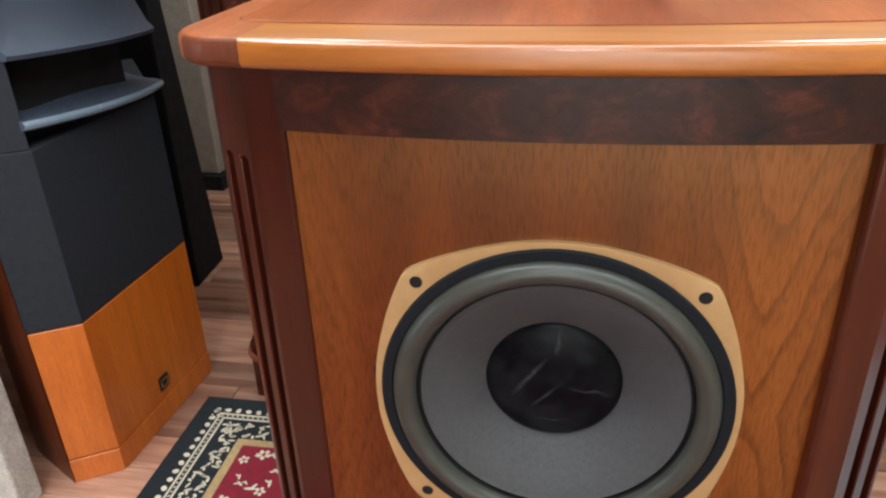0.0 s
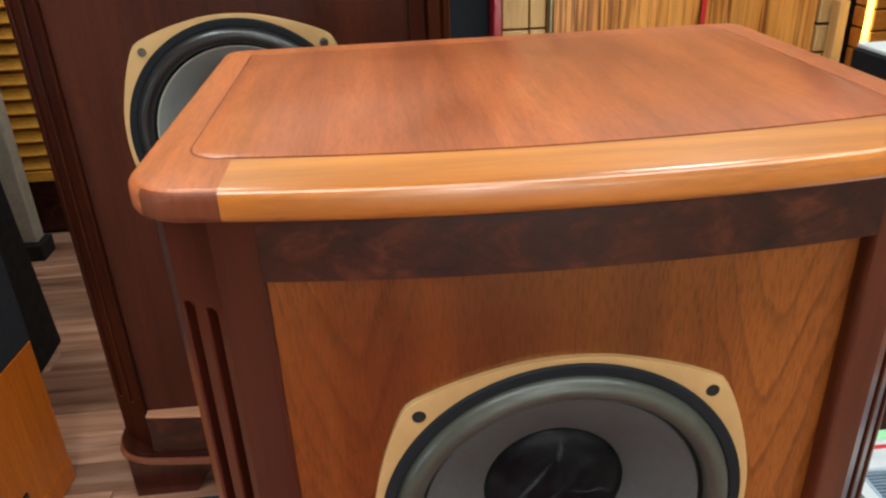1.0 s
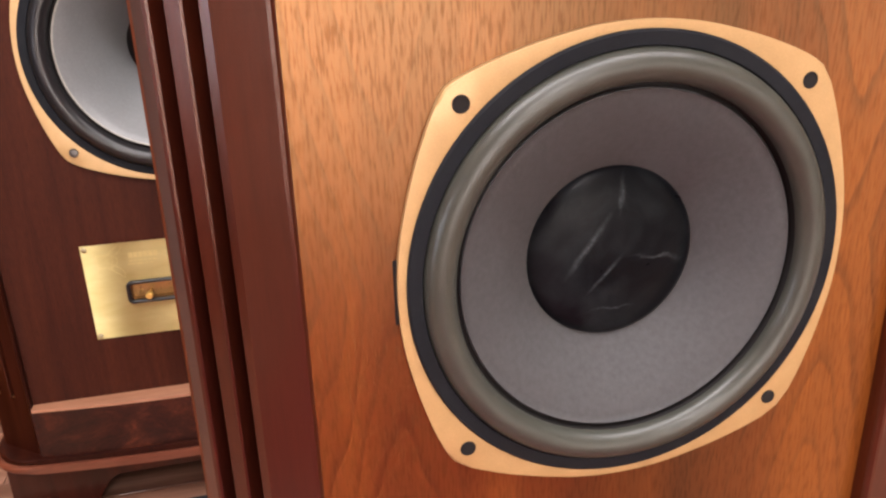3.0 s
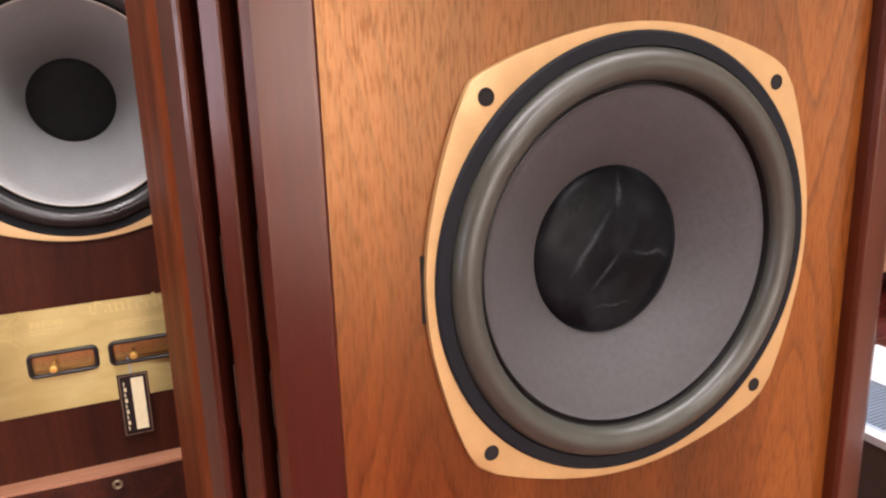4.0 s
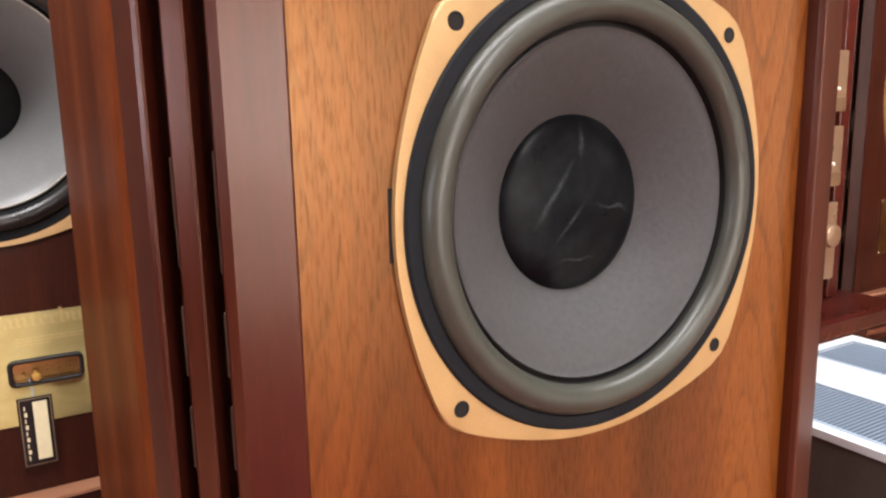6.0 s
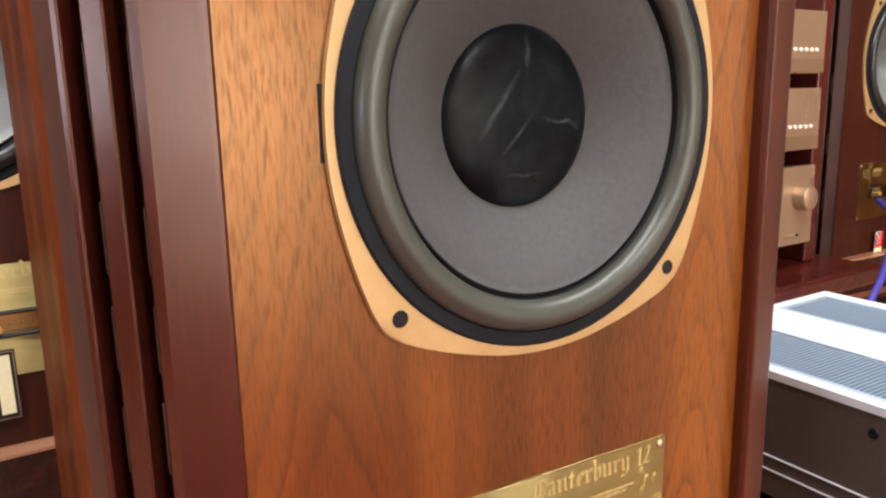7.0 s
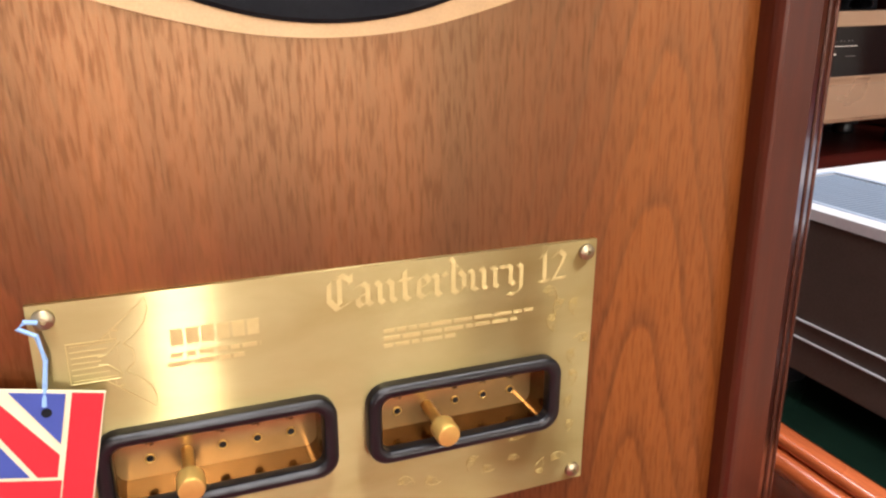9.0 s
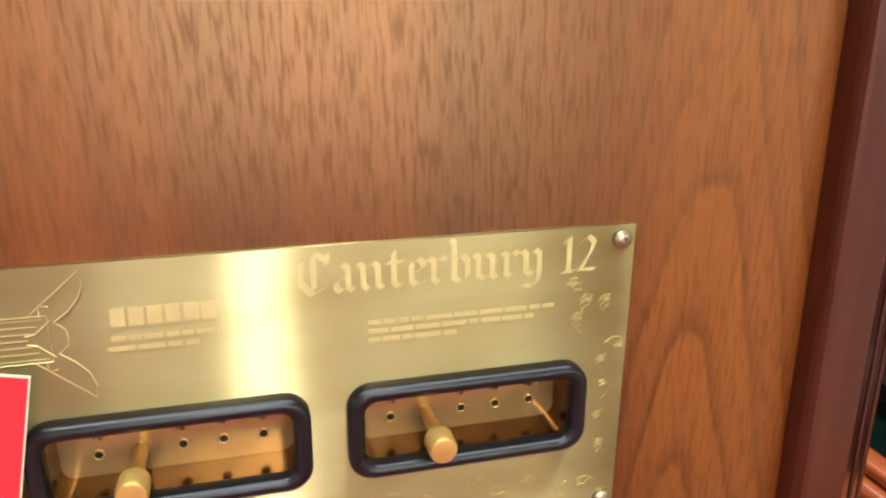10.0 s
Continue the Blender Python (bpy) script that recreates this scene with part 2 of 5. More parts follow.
M = {
    "baffle": cherry_veneer(),
    "baffle_dark": wood("dark_walnut_veneer", "260d05", "38160a", "4a200e", rough=0.55, coat=0.04, pores=0.5, figure=0.6, spec=0.15),
    "post": wood("mahogany_lacquer", "1f0904", "32110a", "481e0e", rough=0.32, coat=0.5, size=0.8, pores=0.2, figure=0.9, coat_rough=0.17, spec=0.5, tint=(1.0, 0.54, 0.4, 1)),
    "post_satin": wood("mahogany_satin", "1d0904", "2f1109", "46200f", rough=0.5, coat=0.2, size=0.8, pores=0.2, figure=0.9, coat_rough=0.3, spec=0.1),
    "burl": burr(),
    "top": wood("top_veneer", "7c3c1a", "9e5227", "ba6c36", axis="y", rough=0.34, coat=0.4, size=0.8, pores=0.35, figure=0.6),
    "top_edge": wood("top_edge_wood", "7a3a18", "985024", "b06834", axis="y", rough=0.42, coat=0.25, coat_rough=0.22, size=0.8, pores=0.35, figure=0.6, spec=0.3),
    "corner": wood("corner_block_wood", "4a2010", "623018", "784024", rough=0.5, coat=0.1, spec=0.3, coat_rough=0.25, size=0.8, pores=0.3, figure=0.5),
    "plinth": wood("plinth_wood", "5c3022", "7a4632", "946048", axis="x", rough=0.35, coat=0.5, coat_rough=0.15, size=0.8, pores=0.2, figure=0.4),
    "edge": wood("cherry_edge", "8a4c14", "ae6a20", "c88632", axis="x", rough=0.32, coat=0.9, coat_rough=0.22, size=0.8, pores=0.12, figure=0.7),
    "spacer": wood("spacer_wood", "382820", "48362c", "5c463a", rough=0.6, coat=0.03, spec=0.2),
    "ledge": wood("ledge_wood", "9a6a4c", "b6866a", "cc9e82", axis="x", rough=0.4, coat=0.5, coat_rough=0.2, size=0.8, pores=0.2, figure=0.4),
    "carcass": wood("carcass_veneer", "4a200a", "642f12", "7c421e", rough=0.5, coat=0.02, spec=0.12),
    "chassis": plain("gold_enamel", "b59362", 0.36, 0.2, 0.08, 900, 0.1),
    "gasket": plain("black_gasket", "13161b", 0.75, 0, 0.2, 300, 0.1, 0.0, 0.22),
    "surround": plain("surround_rubber", "3c3d36", 0.36, 0, 0.1, 60, 0.03),
    "cone": plain("paper_cone", "3f3f40", 0.72, 0, 0.14, 240, 0.25),
    "cone_light": plain("light_paper_cone", "787a7a", 0.36, 0, 0.07, 240, 0.12, 0.0, 0.6),
    "surround_dark": plain("surround_black", "1f1f20", 0.3, 0, 0.1, 60, 0.03),
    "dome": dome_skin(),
    "dome_matt": plain("dust_dome_cloth", "0b0b0c", 0.75, 0, 0.3, 600, 0.2, 0.0, 0.2),
    "black": plain("black_plastic", "121214", 0.3, 0, 0.2, 200, 0.03),
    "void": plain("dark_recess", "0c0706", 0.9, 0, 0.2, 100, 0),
    "brass": brass_sheet(),
    "gold": plain("polished_gold", "dcb460", 0.28, 0.65, 0.05, 200, 0.0),
    "engrave": plain("engraved_gold", "d4c486", 0.52, 0.88, 0.05, 200, 0.0),
    "steel": plain("screw_steel", "b2a888", 0.34, 1.0, 0.1, 300, 0.0),
    "grille": plain("grille_cloth", "1c2027", 0.85, 0, 0.2, 700, 0.3),
    "horn": plain("horn_plastic", "3c4350", 0.58, 0, 0.08, 500, 0.04, 0.0),
    "cherry": wood("orange_cherry", "b0580f", "c66a18", "d47a24", rough=0.38, coat=0.25, pores=0.3, figure=0.3),
    "cherry_side": wood("brown_cherry", "4a200d", "5c2a12", "6b3519", rough=0.4, coat=0.2),
    "fabric": plain("woven_fabric", "a39a8b", 0.9, 0, 0.2, 260, 0.4),
    "pale": plain("pale_fabric", "cbc6bc", 0.9, 0, 0.25, 200, 0.4),
    "wall": plain("woven_wall", "b2aa9c", 0.9, 0, 0.2, 260, 0.4),
    "louvre": wood("louvre_pine", "a8721f", "c48a2c", "d7a03d", axis="x", rough=0.4, coat=0.2),
    "rug_dark": plain("rug_border", "1a2126", 0.95, 0, 0.3, 500, 0.5),
    "rug_red": plain("rug_red", "84182c", 0.95, 0, 0.3, 500, 0.5),
    "rug_cream": plain("rug_cream", "ddd2b8", 0.95, 0, 0.2, 500, 0.5),
    "silver": plain("silver_anodised", "d0d4d8", 0.4, 0.1, 0.04, 300, 0.02),
    "mesh": plain("vent_mesh", "768698", 0.5, 0.2, 0.1, 300, 0.05),
    "vent_edge": plain("vent_frame_grey", "a6b8cc", 0.4, 0.2, 0.05, 300, 0.02),
    "amp_side": plain("amp_side_black", "524842", 0.38, 0.15, 0.12, 400, 0.06),
    "champagne": plain("champagne_gold", "ac9074", 0.3, 0.6, 0.02, 100, 0),
    "white_led": plain("white_print", "f0e8dc", 0.5, 0, 0.02, 200, 0),
    "rack": wood("rack_mahogany", "34100a", "491710", "5e2216", axis="x", rough=0.3, coat=0.4, pores=0.2),
    "stand": wood("stand_mahogany", "a04a24", "bc5e30", "d07440", axis="y", rough=0.25, coat=0.5, pores=0.2),
    "red": plain("tag_red", "c4202c", 0.5, 0, 0.05, 100, 0),
    "blue": plain("tag_blue", "3c4f9c", 0.5, 0, 0.05, 100, 0),
    "cream": plain("tag_cream", "e8e0b8", 0.5, 0, 0.05, 100, 0),
    "string": plain("blue_string", "8fb4e0", 0.6, 0, 0.1, 300, 0.2),
    "pine": wood("pale_pine", "b08a52", "c69f66", "d4b27c", rough=0.5, coat=0.1, pores=0.2, figure=0.3),
    "ceiling": plain("ceiling_white", "d8d2c6", 0.9, 0, 0.05, 60, 0.1),
    "violet": plain("cable_violet", "39348e", 0.5, 0, 0.05, 100, 0),
    "green": plain("green_label", "9fd8a8", 0.5, 0, 0.05, 100, 0),
}

def lit(name, colour, power):
    n = Nodes(name)
    n.set(Base_Color=srgb(colour), Emission_Color=srgb(colour), Emission_Strength=power)
    return n.m


def floor_wood():
    """Boards that differ from one another, brown to greyish pink."""
    n = Nodes("floor_board_wood")
    info = n.t.nodes.new("ShaderNodeObjectInfo")
    tc = n.t.nodes.new("ShaderNodeTexCoord")
    shift = n.add("ShaderNodeVectorMath", {}, {0: tc.outputs["Object"]})
    n.t.links.new(info.outputs["Random"], shift.inputs[1])
    mp = n.add("ShaderNodeMapping", {"Scale": (0.07, 1, 1)}, {"Vector": shift.outputs[0]})
    broad = n.noise(mp.outputs[0], 16, 4, 0.55, 0.8)
    fibre = n.noise(mp.outputs[0], 180, 4, 0.6)
    base = n.ramp(broad, [(0.3, srgb("6e4a3a")), (0.5, srgb("a87e68")), (0.7, srgb("cca892"))])
    each = n.ramp(info.outputs["Random"], [(0.0, (0.48, 0.43, 0.4, 1)), (1.0, (1.3, 1.24, 1.18, 1))])
    col = n.mix(base, each, 0.9, "MULTIPLY")
    col = n.mix(col, n.ramp(fibre, [(0.3, (0.7, 0.68, 0.66, 1)), (0.6, (1.05, 1.05, 1.05, 1))]), 0.7, "MULTIPLY")
    n.set(Base_Color=col, Roughness=0.3, Coat_Weight=0.35, Coat_Roughness=0.16)
    n.bump(fibre, 0.1, 0.0006)
    return n.m


M["selector_brass"] = plain("selector_brass", "c4a064", 0.24, 0.7, 0.1, 60, 0.0)
M["rim"] = plain("cone_rim", "a8a69c", 0.35, 0, 0.15, 200, 0.05)
M["bolt_steel"] = plain("bolt_steel", "6a6866", 0.35, 0.9, 0.1, 300, 0.0)
M["recess"] = plain("selector_recess", "7a6040", 0.16, 1.0, 0.15, 60, 0.0)
M["engrave_dim"] = plain("engraved_brass", "c2ae6a", 0.55, 0.6, 0.05, 200, 0.0)
M["horn_highlight"] = plain("horn_highlight", "7c8a98", 0.25, 0, 0.06, 300, 0.02)
M["dark_brass"] = plain("dark_brass", "3a2a14", 0.35, 1.0, 0.1, 300, 0.0)
M["champagne_dark"] = plain("champagne_case", "8f7358", 0.45, 0.6, 0.06, 300, 0.02)
M["display"] = plain("display_glass", "0a0a0c", 0.08, 0, 0.1, 100, 0)
M["mark"] = plain("meter_print", "b8b0a4", 0.6, 0, 0.05, 200, 0)
M["mark_dim"] = plain("meter_print_dim", "4a443e", 0.6, 0, 0.05, 200, 0)
M["red_led"] = lit("red_digits", "ff3020", 1.5)
M["felt"] = plain("dark_glass_top", "14261d", 0.1, 0, 0.2, 30, 0.0)
M["red_lacquer"] = plain("red_lacquer", "8a1020", 0.25, 0, 0.05, 60, 0, 0.4)
M["teal"] = plain("teal_glass", "7c9a98", 0.2, 0, 0.1, 60, 0)
M["glow"] = lit("lamp_glow", "ffc850", 9.0)
def zebra():
    """Golden veneer with thin dark stripes that crowd together here and there."""
    n = Nodes("zebra_stripes")
    sway = n.coords((1, 1, 0.03))
    a = n.noise(sway, 75, 3, 0.55, 0.2)
    b = n.noise(sway, 16, 2, 0.5)
    c = n.noise(n.coords((1, 1, 0.3)), 8, 3, 0.5)
    gold = n.ramp(c, [(0.3, srgb("ba742a")), (0.7, srgb("e09c4c"))])
    stripes = n.ramp(a, [(0.42, (0.22, 0.14, 0.08, 1)), (0.53, (0.9, 0.86, 0.82, 1)), (0.7, (1.1, 1.1, 1.08, 1))])
    col = n.mix(gold, stripes, n.ramp(b, [(0.35, (1, 1, 1, 1)), (0.6, (0.25, 0.25, 0.25, 1))]), "MULTIPLY")
    n.set(Base_Color=col, Roughness=0.4, Coat_Weight=0.2, Coat_Roughness=0.2)
    return n.m


M["zebra_light"] = zebra()
M["rug_gold"] = plain("rug_gold", "b59a6a", 0.95, 0, 0.25, 500, 0.5)
g = Nodes("window_glass")
g.set(Base_Color=(1, 1, 1, 1), Roughness=0.02, Transmission_Weight=1.0, IOR=1.45)
M["glass"] = g.m
M["board"] = floor_wood()

# ---- building helpers ----


def part(name, bm, material, parent=None, label="", smooth=False):
    me = bpy.data.meshes.new(name)
    bmesh.ops.recalc_face_normals(bm, faces=bm.faces)
    bm.to_mesh(me)
    bm.free()
    me.materials.append(M[material] if isinstance(material, str) else material)
    if smooth:
        me.shade_smooth()
        me.set_sharp_from_angle(angle=radians(38))
    ob = new(name, me)
    if parent is not None:
        ob.parent = parent
    if label:
        ob["label"] = label
    return ob


def thing(name, m, label, category, group="", kind=""):
    ob = new(name)
    ob.matrix_basis = m
    return tagged(ob, label, category, group, kind)


def box(x0, x1, y0, y1, z0, z1, bevel=0.0, seg=2, bm=None):
    own = bmesh.new()
    r = bmesh.ops.create_cube(own, size=1)
    for v in r["verts"]:
        v.co = Vector(((x0 + x1) / 2 + v.co.x * (x1 - x0), (y0 + y1) / 2 + v.co.y * (y1 - y0), (z0 + z1) / 2 + v.co.z * (z1 - z0)))
    if bevel:
        bmesh.ops.bevel(own, geom=own.edges[:], offset=bevel, segments=seg, affect="EDGES", profile=0.5)
    return own if bm is None else merge(bm, own)


def merge(bm, other, m=None):
    """Adds the geometry of other to bm, and frees other."""
    me = bpy.data.meshes.new("tmp")
    if m is not None:
        other.transform(m)
    other.to_mesh(me)
    other.free()
    bm.from_mesh(me)
    bpy.data.meshes.remove(me)
    return bm


def prism(pts, z0, z1, bevel=0.0, seg=2):
    """A polygon in x, y drawn up from z0 to z1."""
    bm = bmesh.new()
    lo = [bm.verts.new((x, y, z0)) for x, y in pts]
    hi = [bm.verts.new((x, y, z1)) for x, y in pts]
    n = len(pts)
    bm.faces.new(lo[::-1])
    bm.faces.new(hi)
    for i in range(n):
        bm.faces.new((lo[i], lo[(i + 1) % n], hi[(i + 1) % n], hi[i]))
    if bevel:
        bmesh.ops.bevel(bm, geom=[e for e in bm.edges if abs(e.verts[0].co.z - e.verts[1].co.z) < 1e-6], offset=bevel, segments=seg, affect="EDGES", profile=0.5)
    return bm


def stand(bm):
    """Turns x, y, z to x, z up, with the old +z facing -y."""
    bm.transform(Matrix(((1, 0, 0, 0), (0, 0, -1, 0), (0, 1, 0, 0), (0, 0, 0, 1))))
    return bm


def lathe(profile, seg=64, closed=False):
    """A profile of (radius, height) turned round z."""
    bm = bmesh.new()
    rings = []
    for r, z in profile:
        if r < 1e-6:
            rings.append([bm.verts.new((0, 0, z))])
        else:
            rings.append([bm.verts.new((r * math.cos(2 * math.pi * k / seg), r * math.sin(2 * math.pi * k / seg), z)) for k in range(seg)])
    pairs = list(zip(rings, rings[1:])) + ([(rings[-1], rings[0])] if closed else [])
    for a, b in pairs:
        for k in range(seg):
            j = (k + 1) % seg
            if len(a) == 1:
                bm.faces.new((a[0], b[k], b[j]))
            elif len(b) == 1:
                bm.faces.new((a[k], a[j], b[0]))
            else:
                bm.faces.new((a[k], a[j], b[j], b[k]))
    return bm


def tube(points, radius, seg=8):
    bm = bmesh.new()
    rings = []
    pts = [Vector(p) for p in points]
    for i, p in enumerate(pts):
        d = (pts[min(i + 1, len(pts) - 1)] - pts[max(i - 1, 0)]).normalized()
        q = d.to_track_quat("Z", "Y")
        rings.append([bm.verts.new(p + q @ Vector((radius * math.cos(2 * math.pi * k / seg), radius * math.sin(2 * math.pi * k / seg), 0))) for k in range(seg)])
    for a, b in zip(rings, rings[1:]):
        for k in range(seg):
            bm.faces.new((a[k], a[(k + 1) % seg], b[(k + 1) % seg], b[k]))
    bm.faces.new(rings[0][::-1])
    bm.faces.new(rings[-1])
    return bm


def rounded(w, h, r, seg=6, cx=0.0, cy=0.0):
    """A rounded rectangle, anticlockwise."""
    pts = []
    for sx, sy, a0 in ((1, 1, 0), (-1, 1, 90), (-1, -1, 180), (1, -1, 270)):
        for k in range(seg + 1):
            a = radians(a0 + 90 * k / seg)
            pts.append((cx + sx * (w / 2 - r) + r * math.cos(a), cy + sy * (h / 2 - r) + r * math.sin(a)))
    return pts


def frame_ring(outer, inner, z0, z1, bevel=0.0, seg=2):
    """A ring between two outlines of equal length."""
    bm = bmesh.new()
    n = len(outer)
    rows = [[bm.verts.new((x, y, z)) for x, y in pts] for pts, z in ((outer, z0), (outer, z1), (inner, z1), (inner, z0))]
    for a, b in zip(rows, rows[1:] + rows[:1]):
        for i in range(n):
            bm.faces.new((a[i], a[(i + 1) % n], b[(i + 1) % n], b[i]))
    if bevel:
        top = set(rows[1]) | set(rows[2])
        es = [e for e in bm.edges if e.verts[0] in top and e.verts[1] in top and ((e.verts[0] in rows[1]) == (e.verts[1] in rows[1]))]
        bmesh.ops.bevel(bm, geom=es, offset=bevel, segments=seg, affect="EDGES", profile=0.5)
    return bm


def holed(outer, holes, z0, z1):
    """A flat board in x, y with holes through it."""
    bm = bmesh.new()
    loops = []
    for pts in [outer] + holes:
        vs = [bm.verts.new((x, y, z1)) for x, y in pts]
        loops.append([bm.edges.new((vs[i], vs[(i + 1) % len(vs)])) for i in range(len(vs))])
    bmesh.ops.triangle_fill(bm, use_beauty=True, use_dissolve=False, edges=[e for l in loops for e in l])
    r = bmesh.ops.extrude_face_region(bm, geom=bm.faces[:])
    for v in r["geom"]:
        if isinstance(v, bmesh.types.BMVert):
            v.co.z = z0
    return bm


def circle(r, cx=0.0, cy=0.0, seg=64):
    return [(cx + r * math.cos(2 * math.pi * k / seg), cy + r * math.sin(2 * math.pi * k / seg)) for k in range(seg)]


def letters(text, size, material, parent, name, x, z, y, depth=0.0004, spacing=1.0, label="", width=0.0):
    """Text standing in the x-z plane, facing -y, from its lower left corner."""
    cu = bpy.data.curves.new(name, "FONT")
    cu.body, cu.size, cu.extrude, cu.space_character, cu.offset = text, size, depth, spacing, size * 0.018
    tmp = new(name, cu)
    me = bpy.data.meshes.new_from_object(tmp.evaluated_get(bpy.context.evaluated_depsgraph_get()))
    bpy.data.objects.remove(tmp)
    if width:
        w = max(v.co.x for v in me.vertices) - min(v.co.x for v in me.vertices)
        me.transform(Matrix.Diagonal((width / w, 1, 1, 1)))
    me.transform(pose(x, y, z, 90, 0, 0))
    me.materials.clear()
    me.materials.append(M[material])
    ob = new(name, me)
    ob.parent = parent
    if label:
        ob["label"] = label
    return ob


def lobed(side, hole, lobe, n=2.95, seg=160):
    """The outline of a four-lobed chassis: midway between a band drawn round a disc with four lobes and a softened square."""
    cs = [(0, 0, side)] + [(sx * hole, sz * hole, lobe) for sx in (1, -1) for sz in (1, -1)]
    fine = []
    for k in range(1440):
        c, s = math.cos(math.pi * k / 720), math.sin(math.pi * k / 720)
        q = max(cs, key=lambda q: q[0] * c + q[1] * s + q[2])
        fine.append((q[0] + q[2] * c, q[1] + q[2] * s))
    pts = []
    for k in range(seg):
        a = 2 * math.pi * k / seg
        c, s = math.cos(a), math.sin(a)
        # where the ray at this angle leaves the band
        best = None
        for i in range(len(fine)):
            x0, y0, x1, y1 = *fine[i - 1], *fine[i]
            d0, d1 = x0 * s - y0 * c, x1 * s - y1 * c
            if d0 * d1 <= 0 and x0 * c + y0 * s > 0 and abs(d0 - d1) > 1e-12:
                u = d0 / (d0 - d1)
                best = math.hypot(x0 + (x1 - x0) * u, y0 + (y1 - y0) * u)
                break
        soft = side / (abs(c) ** n + abs(s) ** n) ** (1 / n)
        r = 0.62 * (best or soft) + 0.38 * soft
        pts.append((r * c, r * s))
    return pts


# ---- loudspeaker with one large driver ----


def driver(parent, R, hole, cz, cone_mat, surround_mat, y0=0.0, dome_r=0.0585, cone_d=0.0375, dome_mat="dome"):
    """R: radius of the chassis' round part."""
    k = R / 0.146
    base = new("driver")
    base.parent = parent
    base.matrix_basis = pose(0, y0, cz)
    base["label"] = "round loudspeaker driver with four-lobed gold chassis"
    out = lobed(R * 1.01, hole, 0.0125 * k)
    seg = len(out)
    inn = [(0.141 * k * math.cos(2 * math.pi * i / seg), 0.141 * k * math.sin(2 * math.pi * i / seg)) for i in range(seg)]
    part("chassis", stand(frame_ring(out, inn, -0.001, 0.0045, 0.002, 3)), "chassis", base, "gold enamelled cast chassis", True)
    part("gasket", stand(lathe([(0.1425 * k, 0.001), (0.1425 * k, 0.0052), (0.141 * k, 0.0066), (0.1335 * k, 0.0062), (0.1325 * k, 0.002), (0.1315 * k, -0.004)], 96)), "gasket", base, "black gasket ring", True)
    roll = [((0.123 + 0.0098 * math.cos(a)) * k, (0.0035 + 0.0098 * math.sin(a)) * k) for a in [math.pi * i / 16 for i in range(17)]]
    part("surround", stand(lathe([(roll[0][0], -0.004)] + roll, 96)), surround_mat, base, "", True)
    cone = [(0.1102 * k, -0.002), (0.1099 * k, 0.0012), (0.1092 * k, 0.0017), (0.108 * k, 0.0006)]
    cone += [(0.108 * k + (dome_r - 0.001 - 0.108 * k) * s, 0.0006 - (cone_d + 0.0006) * s ** 1.3) for s in [i / 16 for i in range(1, 17)]]
    body = part("cone", stand(lathe(cone, 96)), cone_mat, base, "", True)
    # the groove's shade and dirt are put into its black colour
    part("cone_groove", stand(lathe([(0.1136 * k, 0.0035 * k), (0.113 * k, -0.003), (0.1102 * k, -0.003)], 96)), "void", body, "groove round the cone, black for its shade and dirt", True)
    if cone_mat == "cone_light":
        part("cone_rim", stand(lathe([(0.1102 * k, 0.0012), (0.1098 * k, 0.0024), (0.1088 * k, 0.0026), (0.108 * k, 0.0014)], 96)), "rim", body, "pale glued rim of the cone", True)
    da, dh, dz = dome_r, 0.19 * dome_r, -cone_d - 0.001
    dome = [(da * math.cos(a), dz + dh * math.sin(a)) for a in [math.pi / 2 * i / 12 for i in range(13)]]
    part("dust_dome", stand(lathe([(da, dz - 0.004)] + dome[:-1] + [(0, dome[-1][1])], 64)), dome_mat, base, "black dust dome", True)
    for sx in (-1, 1):
        for sz in (-1, 1):
            b = lathe([(0.0052 * k, 0.0046), (0.005 * k, 0.005), (0.0043 * k, 0.0051), (0.0042 * k, 0.0047), (0, 0.0047)], 18)
            b.transform(Matrix.Translation((sx * hole, sz * hole, 0)))
            part("bolt_hole", stand(b), "void", base, "black bolt hole")
            if dome_mat == "dome_matt":
                b = lathe([(0.0047 * k, 0.0051), (0.0044 * k, 0.0075), (0.0026 * k, 0.0078), (0.0024 * k, 0.006), (0, 0.006)], 6 * 3)
                b.transform(Matrix.Translation((sx * hole, sz * hole, 0)))
                part("bolt", stand(b), "bolt_steel", base, "dark steel socket bolt", True)
    return base


def arc_y(x, mid, R):
    """How far the bowed front stands at x."""
    return mid + R - math.sqrt(R * R - x * x)


def bowed(hw, mid, R, back, corner, board=None, rb=0.02, n=24):
    """Plan of a board with a bowed front, rounded front corners and small back radii."""
    yc = arc_y(hw - corner, mid, R)
    e = hw - corner
    b = board or e * 0.9
    xs = [-e, -(e + b) / 2] + [-b + 2 * b * i / (n - 4) for i in range(n - 3)] + [(e + b) / 2, e]
    out = [(x, arc_y(x, mid, R)) for x in xs]
    for cx, cy, r, a0, k0, k1 in ((hw - corner, yc + corner, corner, -90, 1, 8), (hw - rb, back - rb, rb, 0, 0, 4), (-hw + rb, back - rb, rb, 90, 0, 4), (-(hw - corner), yc + corner, corner, 180, 0, 7)):
        m = 8 if r == corner and a0 in (-90, 180) else 4
        for k in range(k0, k1 + 1):
            a = radians(a0 + 90 * k / m)
            out.append((cx + r * math.cos(a), cy + r * math.sin(a)))
    return out


